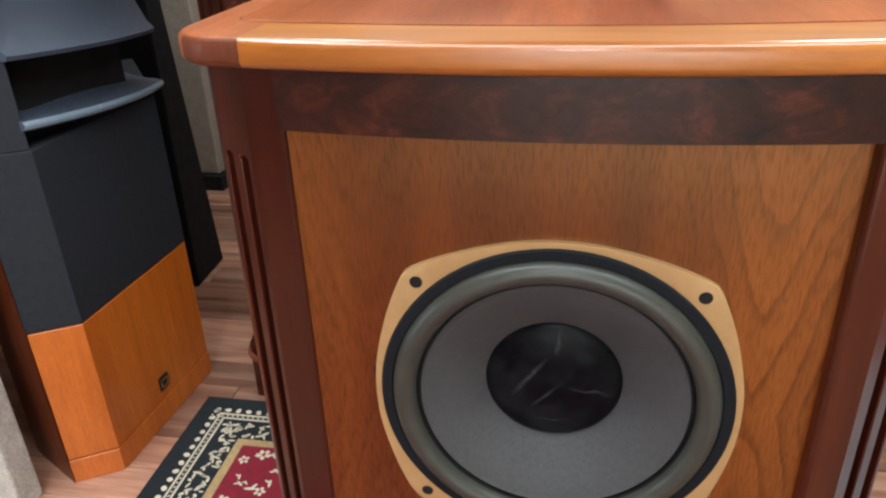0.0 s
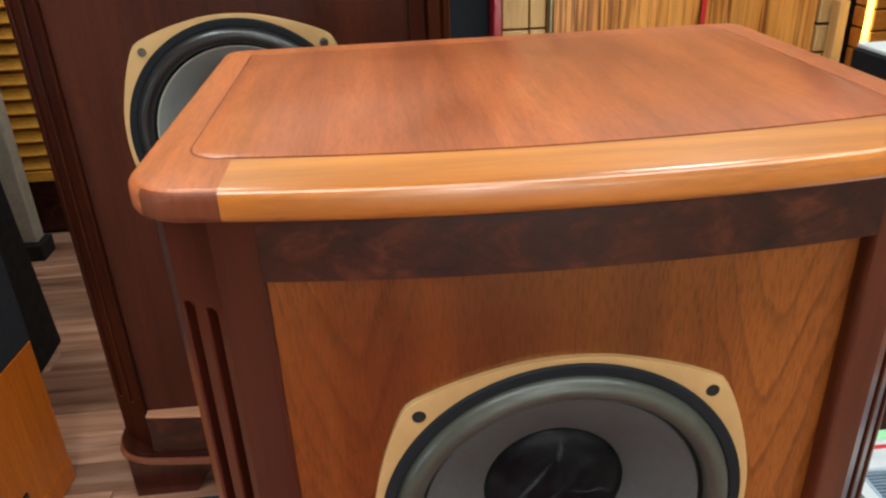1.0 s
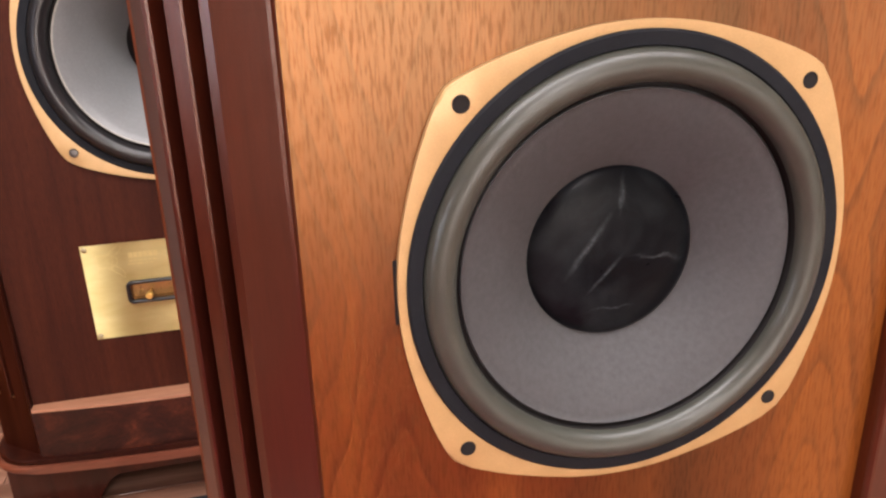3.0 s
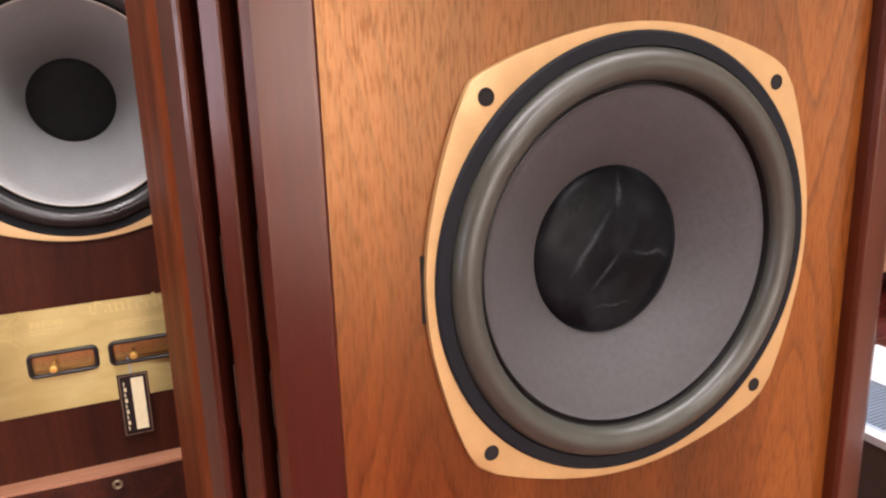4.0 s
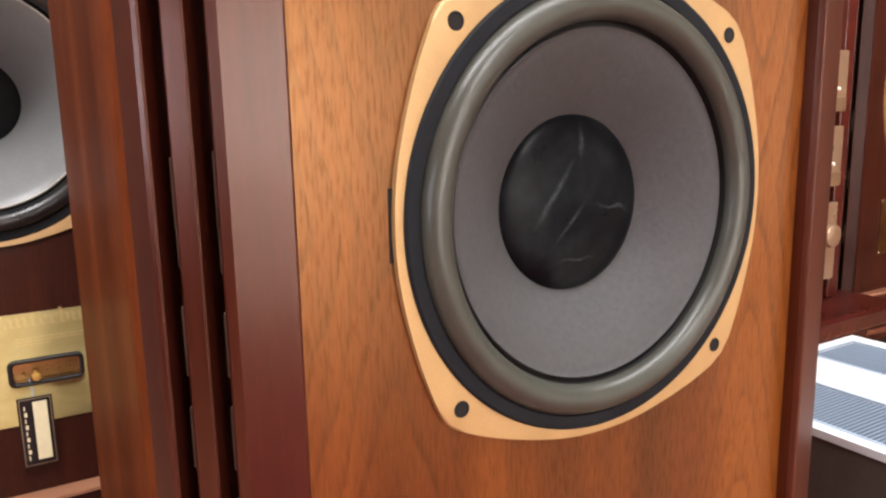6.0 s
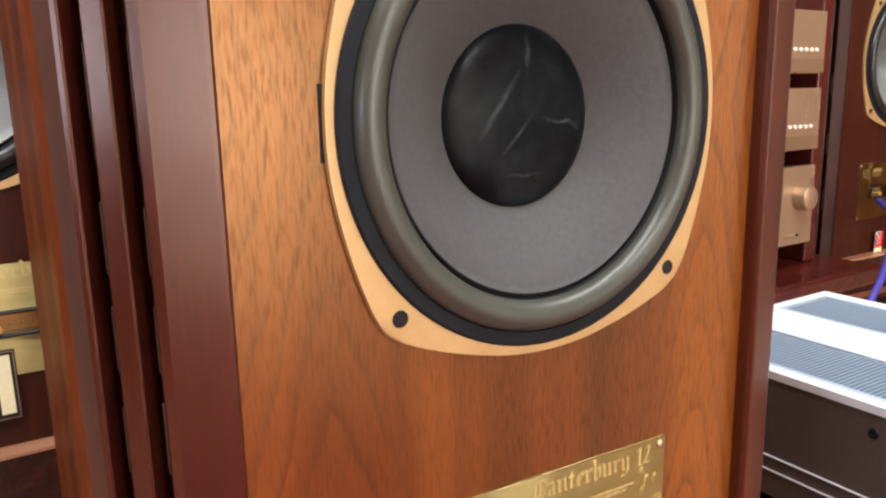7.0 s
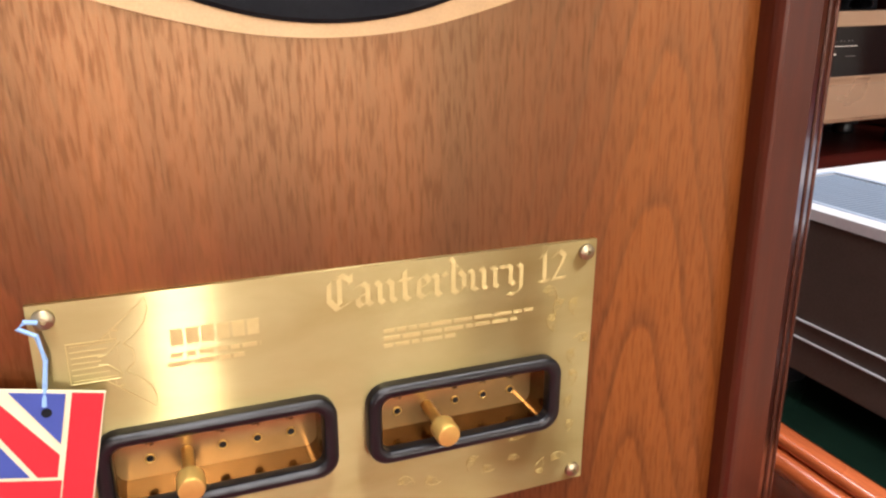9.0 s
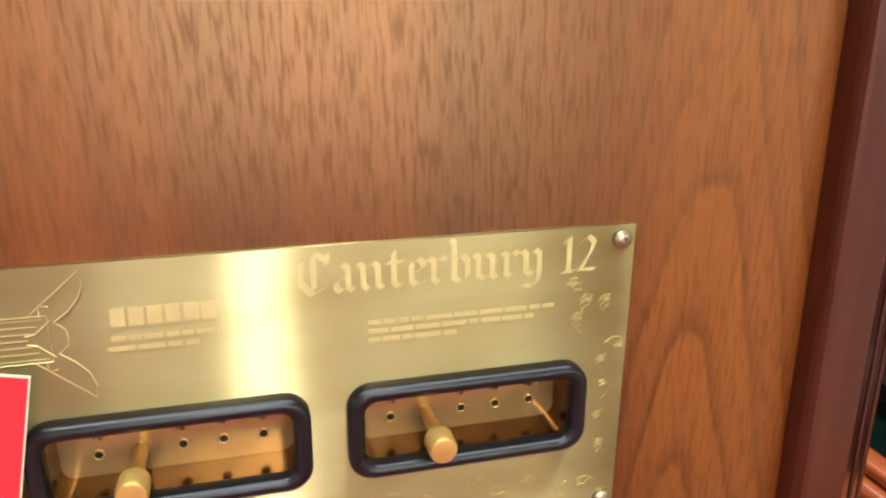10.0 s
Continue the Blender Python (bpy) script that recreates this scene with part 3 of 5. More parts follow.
def slab(parent, hw, mid, R, back, z0, z1, corner, board, name="top", inlay=0.03):
    """The thick top with rounded edges, a bowed front and a front board of its own."""
    n = 24

    def ring(i):
        return bowed(hw - i, mid + i * (1.85 if i >= inlay else 1), R, back - i, max(corner - i, 0.026), board, max(0.02 - i, 0.004), n)

    m = len(ring(0))
    r = (z1 - z0) * 0.28
    prof = [(0.03, z0)] + [(r - r * math.sin(a), z0 + r - r * math.cos(a)) for a in [math.pi / 2 * i / 5 for i in range(6)]]
    prof += [(r - r * math.cos(a), z1 - r + r * math.sin(a)) for a in [math.pi / 2 * i / 5 for i in range(6)]] + [(inlay, z1)]
    bms = {"a": bmesh.new(), "b": bmesh.new(), "c": bmesh.new(), "d": bmesh.new()}
    rings = [[(x, y, z) for x, y in ring(i)] for i, z in prof]
    ends = {0, 1, m - 1, m - 2, m - 3, m - 4, n - 2, n - 1, n, n + 1, n + 2, n + 3}
    for a, b in zip(rings, rings[1:]):
        for i in range(m):
            j = (i + 1) % m
            low = z0 < (a[0][2] + b[0][2]) / 2 < z0 + 0.92 * (z1 - z0)
            bm = bms["b" if 2 <= i < n - 2 else ("c" if n - 3 < i < n + 4 else "d") if i in ends and low else "a"]
            bm.faces.new([bm.verts.new(p) for p in (a[i], a[j], b[j], b[i])])
    bm = bms["a"]
    bm.faces.new([bm.verts.new(p) for p in rings[0][::-1]])
    for b in bms.values():
        bmesh.ops.remove_doubles(b, verts=b.verts, dist=1e-5)
    part(name + "_board", bms["a"], "top_edge", parent, "", True)
    part("corner_block", bms["c"], "corner", parent, "darker brown corner block", True)
    part("corner_block", bms["d"], "corner", parent, "darker brown corner block", True)
    part("front_moulding", bms["b"], "edge", parent, "lighter orange cherry front moulding", True)
    part("inlay_line", frame_ring(ring(inlay), ring(inlay + 0.0012), z1 - 0.003, z1 - 0.0002), "corner", parent, "thin dark inlay line")
    part("top_panel", prism(ring(inlay + 0.0012), z1 - 0.006, z1 + 0.0004, 0.0008, 2), "top", parent, "reddish figured veneer panel", True)


def on_line(line, x):
    """The point and the direction of a broken line in plan at x."""
    for (x0, y0), (x1, y1) in zip(line, line[1:]):
        if x <= x1:
            break
    ln = math.hypot(x1 - x0, y1 - y0)
    return (x, y0 + (y1 - y0) * (x - x0) / (x1 - x0)), ((x1 - x0) / ln, (y1 - y0) / ln)


def post_profile(s, line, back, grooves=(), gw=0.0095, gd=0.03):
    """Section of a corner post; s is -1 for the left one. line: its bulging front from the baffle to the outer corner."""
    (xi, yi), (xo, yo) = line[0], line[-1]
    slope = (line[1][1] - yi) / (line[1][0] - xi)
    pts = [(xi, yi + 0.01), (xi + 0.0003, yi + 0.0045), (xi + 0.0012, yi + 0.0022), (xi + 0.0028, yi + 0.0007), (xi + 0.005, yi + 0.005 * slope)]
    marks = sorted([(x, 0) for x in grooves] + [(x, 1) for x, y in line[1:-1]])
    for x, corner in marks:
        (cx, cy), (ux, uy) = on_line(line, x)
        if corner:
            pts.append((cx, cy))
            continue
        for off, deep in ((-gw / 2 - 0.001, 0), (-gw / 2, 0.001), (-gw / 2, gd), (gw / 2, gd), (gw / 2, 0.001), (gw / 2 + 0.001, 0)):
            pts.append((cx + ux * off - uy * deep, cy + uy * off + ux * deep))
    ux, uy = on_line(line, xo)[1]
    pts += [(xo - ux * 0.004, yo - uy * 0.004), (xo - ux * 0.0016, yo - uy * 0.0012), (xo - 0.0002, yo + 0.0006), (xo, yo + 0.0025), (xo, back), (xi, back)]
    return [(s * x, y) for x, y in pts]


def loudspeaker(name, m, label, d, group=""):
    sp = thing(name, m, label, "loudspeaker", group)
    uneven = random.Random(11)
    pw, bw, top = d["panel"], d["body"], d["top"]
    z_hd, z_sl, z_pl, z_rail = d["head"], d["slab"], d["plinth"], d["rail"]
    part("cabinet_body", box(-bw + 0.003, bw - 0.003, d["by"], d["depth"], z_pl, z_sl, 0.003), "carcass", sp, "dark reddish veneered cabinet sides")
    holes = [circle(d["drv"] * 0.955, 0, d["drv_z"], 72)]
    pk, ph_, pz, pr = d["plate"]
    for cx in (-0.0565 * pk, 0.0505 * pk):
        holes.append([(math.cos(pr) * x - math.sin(pr) * z, pz + math.sin(pr) * x + math.cos(pr) * z) for x, z in rounded(0.088 * pk, 0.033 * pk, 0.006 * pk, 4, cx, ph_)])
    outer = [(-pw - 0.004, z_pl), (pw + 0.004, z_pl), (pw + 0.004, z_sl), (-pw - 0.004, z_sl)]
    part("baffle", stand(holed(outer, holes, -0.03, 0.0)), d["baffle"], sp, "vertical-grained veneered front baffle")
    for s in (-1, 1):
        g = d["flutes"]
        line = d["front"] if s < 0 else d["front_right"]
        bm = prism(post_profile(s, line, d["by"] + 0.002, g), d["flute_z"][0], d["flute_z"][1])
        merge(bm, prism(post_profile(s, line, d["by"] + 0.002), d["flute_z"][1], z_sl))
        merge(bm, prism(post_profile(s, line, d["by"] + 0.002), z_pl, d["flute_z"][0]))
        for f in g:
            # rounded upper ends of the flutes
            (cx, cy), (ux, uy) = on_line(line, f)
            for e in (-1, 1):
                r, top_z = 0.00475, d["flute_z"][1]
                arc = [(e * r * math.cos(math.pi / 2 * i / 5), top_z - r + r * math.sin(math.pi / 2 * i / 5)) for i in range(6)]
                cap = stand(prism([(e * r, top_z)] + arc, -0.02, -0.0003))
                cap.transform(Matrix.Translation((cx, cy, 0)) @ Matrix.Rotation(math.atan2(uy, ux), 4, "Z"))
                if s < 0:
                    cap.transform(Matrix.Diagonal((-1, 1, 1, 1)))
                merge(bm, cap)
        post = part("corner_post", bm, d["post"], sp, "fluted mahogany corner post")
        # the outward side of the post carries the cabinet's own satin veneer
        post.data.materials.append(M["carcass"])
        for face in post.data.polygons:
            if s * face.normal.x > 0.78 and abs(face.center.x) > line[-1][0] - 0.004:
                face.material_index = 1
        for f in g:
            (cx, cy), (ux, uy) = on_line(line, f)
            place = Matrix.Translation((cx, cy, 0)) @ Matrix.Rotation(math.atan2(uy, ux), 4, "Z")
            # flute bottoms catching light: their glints are put in as small bright blocks
            if d["flute_glints"]:
                b = box(-0.004, 0.004, 0.0015, 0.012, d["flute_z"][0], d["flute_z"][0] + 0.0035, 0.0008, 1)
                b.transform(place)
                if s < 0:
                    b.transform(Matrix.Diagonal((-1, 1, 1, 1)))
                part("flute_glint", b, "steel", post, "glint of light at flute bottom, as small bright block")
            for z in d["spacers"]:
                z += uneven.uniform(-0.002, 0.002)
                b = box(-0.0047, uneven.uniform(-0.0026, -0.0016), 0.005, 0.013, z, z + d["lining"] * uneven.uniform(0.92, 1.08), 0.0004, 1)
                b.transform(place)
                if s < 0:
                    b.transform(Matrix.Diagonal((-1, 1, 1, 1)))
                part("flute_spacer", b, "spacer", post, "dull wooden spacer in the flute")
    n = 24
    for nm, z0, z1, mid in (("header_rail", z_hd, z_sl, d["bow"]), ("bottom_rail", z_pl, z_rail, d["bow"])):
        pts = []
        for i in range(n + 1):
            x = -pw + 2 * pw * i / n
            pts.append((x, arc_y(x, mid, d["R"])))
        pts += [(pw, 0.0), (-pw, 0.0)]
        part(nm, prism(pts, z0, z1), "burl", sp, "dark burr walnut rail")
    part("ledge", prism(pts, z_rail + 0.0002, z_rail + 0.005), "ledge", sp, "pale pinkish ledge strip")
    slab(sp, d["slab_hw"], d["slab_mid"], d["R"], d["depth"] + 0.01, z_sl, top, d["corner"], d["board"])
    # plinth moulding and shaped feet
    ph = bw + 0.015
    part("plinth_moulding", prism(bowed(ph - 0.005, d["bow"] - 0.007, d["R"], d["depth"] + 0.006, 0.075), z_pl - 0.0094, z_pl, 0.004, 3), "post_satin", sp, "dark upper plinth moulding", True)
    part("plinth_bead", prism(bowed(ph, d["bow"] - 0.012, d["R"], d["depth"] + 0.01, 0.075), z_pl - 0.024, z_pl - 0.0096, 0.0068, 5), "plinth", sp, "rounded reddish bead on the plinth", True)
    zt = z_pl - 0.022
    skirt = []
    sx = bw - 0.012
    prof = [(-sx, 0), (-sx + 0.12, 0)] + [(-sx + 0.12 + 0.05 * i / 6, zt * 0.62 * math.sin(math.pi / 2 * i / 6)) for i in range(1, 7)]
    prof = prof + [(-x, z) for x, z in prof[::-1]] + [(sx, zt), (-sx, zt)]
    bm = stand(prism(prof, -0.02, 0.01))
    part("foot_skirt", bm, "post", sp, "shaped mahogany foot skirt")
    for s in (-1, 1):
        part("side_skirt", box(s * sx - 0.01, s * sx + 0.01, 0.03, d["depth"], 0, zt), "post", sp)
    part("back_skirt", box(-sx + 0.01, sx - 0.01, d["depth"] - 0.02, d["depth"] - 0.001, 0, zt), "post", sp)
    driver(sp, d["drv"], d["hole"], d["drv_z"], d["cone"], d["surround"], 0.0, d["dome_r"], d["cone_d"], d["dome_mat"])
    return sp


SMALL = dict(panel=0.199, body=0.274, top=0.957, head=0.890, slab=0.936, plinth=0.115, rail=0.165, depth=0.37, baffle="baffle", post="post",
             by=0.075, front=[(0.199, -0.004), (0.231, 0.0015), (0.264, 0.0235), (0.2705, 0.033), (0.2735, 0.043)], front_right=[(0.199, -0.013), (0.226, -0.0105), (0.264, 0.0145), (0.2735, 0.034)], flutes=(0.2402, 0.2573), flute_z=(0.18, 0.862), spacers=tuple(0.227 + 0.0522 * i for i in range(9)) + (0.665,), lining=0.036, flute_glints=False, bow=-0.03, R=1.4, slab_hw=0.275, slab_mid=-0.046, corner=0.045, board=0.214,
             drv=0.146, hole=0.108, drv_z=0.658, cone="cone", surround="surround", dome_r=0.0585, cone_d=0.029, dome_mat="dome", plate=(1.0, -0.0095, 0.358, radians(-1.4)))
LARGE = dict(panel=0.274, body=0.345, top=1.10, head=1.02, slab=1.075, plinth=0.118, rail=0.2, depth=0.46, baffle="baffle_dark", post="post_satin",
             by=0.14, front=[(0.274, -0.013), (0.31, 0.0164), (0.345, 0.045)], front_right=[(0.274, -0.013), (0.31, 0.0164), (0.345, 0.045)], flutes=(0.305, 0.332), flute_z=(0.215, 0.985), spacers=(0.35, 0.5, 0.65), lining=0.05, flute_glints=True, bow=-0.035, R=2.2, slab_hw=0.352, slab_mid=-0.05, corner=0.04, board=0.28,
             drv=0.189, hole=0.14, drv_z=0.746, cone="cone_light", surround="surround_dark", dome_r=0.063, cone_d=0.13, dome_mat="dome_matt", plate=(1.0, -0.004, 0.384, 0.0))

main = loudspeaker("loudspeaker", pose(0, 0.5, 0), "reddish cherry loudspeaker with bowed top and dark grey driver", SMALL)
near = loudspeaker("loudspeaker", pose(-0.341, 1.285, 0), "tall dark walnut loudspeaker with pale grey cone", LARGE, "tall loudspeaker pair")


def name_plate(parent, d, hw, hh):
    """Brass plate with two recessed selectors, on the baffle. Its own origin is the plate's middle."""
    k, off, pz, turn = d["plate"]
    base = new("name_plate")
    base.parent = parent
    base.matrix_basis = Matrix.Translation((-0.0015, 0, pz)) @ Matrix.Rotation(-turn, 4, "Y")
    base["label"] = "engraved brass name plate with two selectors"
    cxs = (-0.055 * k, 0.052 * k)
    holes = [rounded(0.084 * k, 0.029 * k, 0.005 * k, 4, cx, off) for cx in cxs]
    part("plate", stand(holed([(-hw, -hh), (hw, -hh), (hw, hh), (-hw, hh)], holes, 0.0002, 0.0022)), "brass", base)
    for cx in cxs:
        sel = new("selector")
        sel.parent = base
        sel.matrix_basis = Matrix.Translation((cx, 0, off))
        o = rounded(0.094 * k, 0.038 * k, 0.0095 * k, 6)
        i = rounded(0.0815 * k, 0.0265 * k, 0.005 * k, 6)
        part("selector_frame", stand(frame_ring(o, i, 0.0022, 0.0085 * k, 0.0024 * k, 3)), "black", sel, "black rounded selector frame", True)
        wall = rounded(0.0825 * k, 0.0275 * k, 0.005 * k, 6)
        dp = -0.0125 * k
        part("recess_wall", stand(frame_ring([(x * 1.01, y * 1.02) for x, y in wall], wall, dp, 0.0022)), "recess", sel, "brown recess wall")
        part("selector_panel", stand(prism([(x * 1.01, y * 1.02) for x, y in wall], dp - 0.002, dp)), "selector_brass", sel, "brass selector panel")
        for j in range(5):
            if j == 1:
                continue
            b = lathe([(0.0021 * k, 0), (0.0021 * k, 0.0007), (0.0018 * k, 0.0009), (0.0015 * k, 0.0007), (0.0014 * k, 0.0003)], 14)
            b.transform(Matrix.Translation(((-0.028 + 0.0145 * j) * k, -0.005 * k, dp)))
            socket = part("socket", stand(b), "gold", sel, "", True)
            b = lathe([(0.0015 * k, 0.0006), (0, 0.0006)], 14)
            b.transform(Matrix.Translation(((-0.028 + 0.0145 * j) * k, -0.005 * k, dp)))
            part("socket_bore", stand(b), "void", socket, "black bore")
            letters(("+3", "0", "-2", "-4", "-6")[j], 0.004 * k, "dark_brass", sel, "marking", (-0.03 + 0.0145 * j) * k, 0.001 * k, -dp - 0.0001)
        b = lathe([(0.0026 * k, 0), (0.0026 * k, 0.018 * k), (0.0045 * k, 0.0195 * k), (0.0055 * k, 0.0205 * k), (0.0055 * k, 0.028 * k), (0.0049 * k, 0.0292 * k), (0.004 * k, 0.0294 * k), (0, 0.0291 * k)], 24)
        b.transform(Matrix.Translation((-0.0135 * k, -0.005 * k, dp)))
        part("selector_pin", stand(b), "gold", sel, "knurled gold selector pin", True)
    for sx in (-1, 1):
        for sz in (-1, 1):
            b = lathe([(0.0039, 0), (0.0037, 0.0014), (0.0024, 0.0022), (0.0012, 0.0024), (0.001, 0.0012), (0, 0.0012)], 18)
            b.transform(Matrix.Translation((sx * (hw - 0.0055), sz * (hh - 0.0055), 0.0022)))
            part("screw", stand(b), "steel", base, "domed steel screw", True)
    return base


def bar(parent, x, z, w, h, y=-0.00235, mat="engrave", name="engraved_line"):
    return part(name, box(x, x + w, y - 0.0001, y + 0.0001, z, z + h), mat, parent)


def minim(x):
    """The upright of a blackletter, with its lozenge head and foot."""
    return [(x, 0.93), (x + 0.12, 0.8), (x + 0.12, 0.2), (x + 0.25, 0.07)]


GLYPHS = {
    "C": (0.95, [[(0.82, 1.12), (0.5, 1.36), (0.14, 1.08), (0.12, 0.42), (0.4, 0.04), (0.82, 0.28)], [(0.46, 1.25), (0.46, 0.22)], [(0.82, 1.3), (0.82, 1.0)]]),
    "a": (0.7, [[(0.04, 0.78), (0.24, 0.95), (0.42, 0.8), (0.42, 0.2), (0.55, 0.07)], [(0.42, 0.56), (0.1, 0.4), (0.1, 0.2), (0.22, 0.05), (0.42, 0.24)]]),
    "n": (0.82, [minim(0.0), [(0.12, 0.72), (0.36, 0.95), (0.52, 0.8), (0.52, 0.2), (0.65, 0.07)]]),
    "t": (0.5, [[(0.14, 1.22), (0.14, 0.2), (0.28, 0.06), (0.4, 0.16)], [(-0.04, 0.88), (0.36, 0.88)]]),
    "e": (0.62, [[(0.12, 0.8), (0.12, 0.22), (0.28, 0.06), (0.48, 0.2)], [(0.12, 0.78), (0.3, 0.95), (0.46, 0.78), (0.44, 0.62), (0.12, 0.44)]]),
    "r": (0.58, [minim(0.0), [(0.12, 0.74), (0.34, 0.94), (0.46, 0.82)]]),
    "b": (0.7, [[(0.0, 1.5), (0.12, 1.36), (0.12, 0.2), (0.28, 0.05), (0.5, 0.24), (0.5, 0.74), (0.34, 0.94), (0.12, 0.74)]]),
    "u": (0.82, [[(0.0, 0.93), (0.12, 0.8), (0.12, 0.2), (0.28, 0.06), (0.52, 0.26)], minim(0.4)]),
    "y": (0.78, [[(0.0, 0.93), (0.12, 0.8), (0.12, 0.24), (0.28, 0.08), (0.52, 0.26)], [(0.4, 0.93), (0.52, 0.8), (0.52, -0.08), (0.32, -0.34), (0.06, -0.26)]]),
    " ": (0.4, []),
    "1": (0.55, [[(0.06, 1.06), (0.24, 1.3), (0.24, 0.08)], [(0.08, 0.06), (0.42, 0.06)]]),
    "2": (0.6, [[(0.04, 1.04), (0.24, 1.28), (0.46, 1.06), (0.36, 0.7), (0.06, 0.12)], [(0.06, 0.1), (0.52, 0.1)]]),
}


def blackletter(parent, text, x, z, width, height):
    """Gothic lettering drawn with a broad slanted nib, standing in the x-z plane."""
    total = sum(GLYPHS[c][0] for c in text)
    kx = width / total
    nib = (0.1 * math.cos(radians(38)), 0.1 * math.sin(radians(38)))
    at = 0.0
    for c in text:
        wide, strokes = GLYPHS[c]
        bm = bmesh.new()
        for i, pts in enumerate(strokes):
            for (x0, z0), (x1, z1) in zip(pts, pts[1:]):
                quad = [(x0 - nib[0], z0 - nib[1]), (x0 + nib[0], z0 + nib[1]), (x1 + nib[0], z1 + nib[1]), (x1 - nib[0], z1 - nib[1])]
                bm.faces.new([bm.verts.new((x + (at + px) * kx, -0.00235 - 0.00001 * i, z + pz * height)) for px, pz in quad])
        if strokes:
            r = bmesh.ops.extrude_face_region(bm, geom=bm.faces[:])
            bmesh.ops.translate(bm, vec=(0, 0.0003, 0), verts=[v for v in r["geom"] if isinstance(v, bmesh.types.BMVert)])
            part("letter", bm, "engrave", parent)
        else:
            bm.free()
        at += wide


def engraving(p, k=1.0, wide=1.0):
    """Model lettering, small print as bars, and the sectional drawing, all engraved."""
    blackletter(p, "Canterbury 12", -0.0103 * k, 0.0452 * k, 0.112 * k * wide, 0.0112 * k)
    for i in range(6):
        bar(p, (-0.07 + 0.0057 * i) * k, 0.0405 * k, 0.0046 * k, 0.0065 * k, name="engraved_logo_block")
    rnd = random.Random(4)
    for x, z, w in ((-0.0705, 0.0355, 0.035), (-0.072, 0.0318, 0.03), (0.014, 0.0322, 0.072), (0.014, 0.0288, 0.064), (0.014, 0.0254, 0.034)):
        at, end = x, x + w
        while at < end:
            step = rnd.uniform(0.004, 0.011)
            bar(p, at * k, z * k, (min(end, at + step) - at - 0.0012) * k, 0.0017 * k)
            at += step
    def stroke(pts, radius=0.0003, mat="engrave", name="engraved_line"):
        part(name, tube([(x * k, -0.0022, z * k) for x, z in pts], radius * k, 5), mat, p)

    # two bent horn sides, mirrored about the axis of the drawing
    for m in (1, -1):
        def at(x, z):
            return x, 0.0385 + m * z
        stroke([at(-0.0935, 0.0085), at(-0.0795, 0.0205), at(-0.0775, 0.0225)])
        stroke([at(-0.0775, 0.0225), at(-0.0768, 0.018), at(-0.0785, 0.013), at(-0.082, 0.009), at(-0.0865, 0.0055)])
        stroke([at(-0.0905, 0.0085), at(-0.0905, 0.0115), at(-0.0875, 0.011)])
        stroke([at(-0.0865, 0.0055), at(-0.0835, 0.003), at(-0.083, 0.0)])
        stroke([at(-0.0875, 0.0065), at(-0.0925, 0.002), at(-0.0955, 0.0015)])
    stroke([(-0.1055, 0.0465), (-0.0885, 0.0465), (-0.0885, 0.0305), (-0.1055, 0.0305), (-0.1055, 0.0465)])
    for i in range(7):
        stroke([(-0.1045, 0.0316 + 0.0023 * i), (-0.0895 - 0.005 * math.sin(math.pi * i / 6), 0.0316 + 0.0023 * i)], 0.00022)
    # acanthus scrolls growing along the lower edge and up the side
    rnd = random.Random(9)
    ROOTS = [(0.107, -0.048 + 0.0125 * i, 90 + 50 * (-1) ** i) for i in range(7)] + [(0.095 - 0.0135 * i, -0.047 + 0.002 * (i % 2), 160 + 45 * (-1) ** i) for i in range(6)] + [(0.097, 0.02 + 0.008 * i, 150 - 30 * i) for i in range(3)] + [(0.084, -0.034, 120), (0.092, 0.006, 140)]
    for x, z, a in ROOTS:
        turn = rnd.choice((-1, 1))
        ln = rnd.uniform(0.0009, 0.0013)
        pts, leaf = [], []
        h = radians(a)
        for j in range(26):
            pts.append((x, z))
            if j % 3 == 1:
                leaf.append((x, z, h))
            x += ln * math.cos(h) * (1 - 0.035 * j)
            z += ln * math.sin(h) * (1 - 0.035 * j)
            h += turn * (0.1 + 0.028 * j)
        stroke(pts, 0.0002, "engrave_dim", "engraved_scroll")
        for lx, lz, lh in leaf:
            for side in (turn,):
                c = [(lx + 0.0035 * u * math.cos(lh + side * (0.5 + 0.7 * u)), lz + 0.0035 * u * math.sin(lh + side * (0.5 + 0.7 * u))) for u in (0, 0.35, 0.7, 1)]
                stroke(c, 0.00016, "engrave_dim", "engraved_leaf")


plate = name_plate(main, SMALL, 0.1165, 0.063)
engraving(plate)
near_plate = name_plate(near, LARGE, 0.158, 0.078)
engraving(near_plate, 1.3, 1.25)
part("lock_ring", stand(lathe([(0.0035, 0.0), (0.0035, 0.002), (0.0055, 0.003), (0.0075, 0.002), (0.0078, 0.0)], 20)), "steel", near, "small steel lock ring", True).matrix_basis = Matrix.Translation((-0.009, -0.0351, 0.185))
far_right = copy_thing(near, pose(1.915, 1.285, 0))

# narrow routed slot beside the driver
part("routed_slot", box(-0.149, -0.1455, -0.0006, 0.0, 0.64, 0.68), "void", main, "dark routed slot")


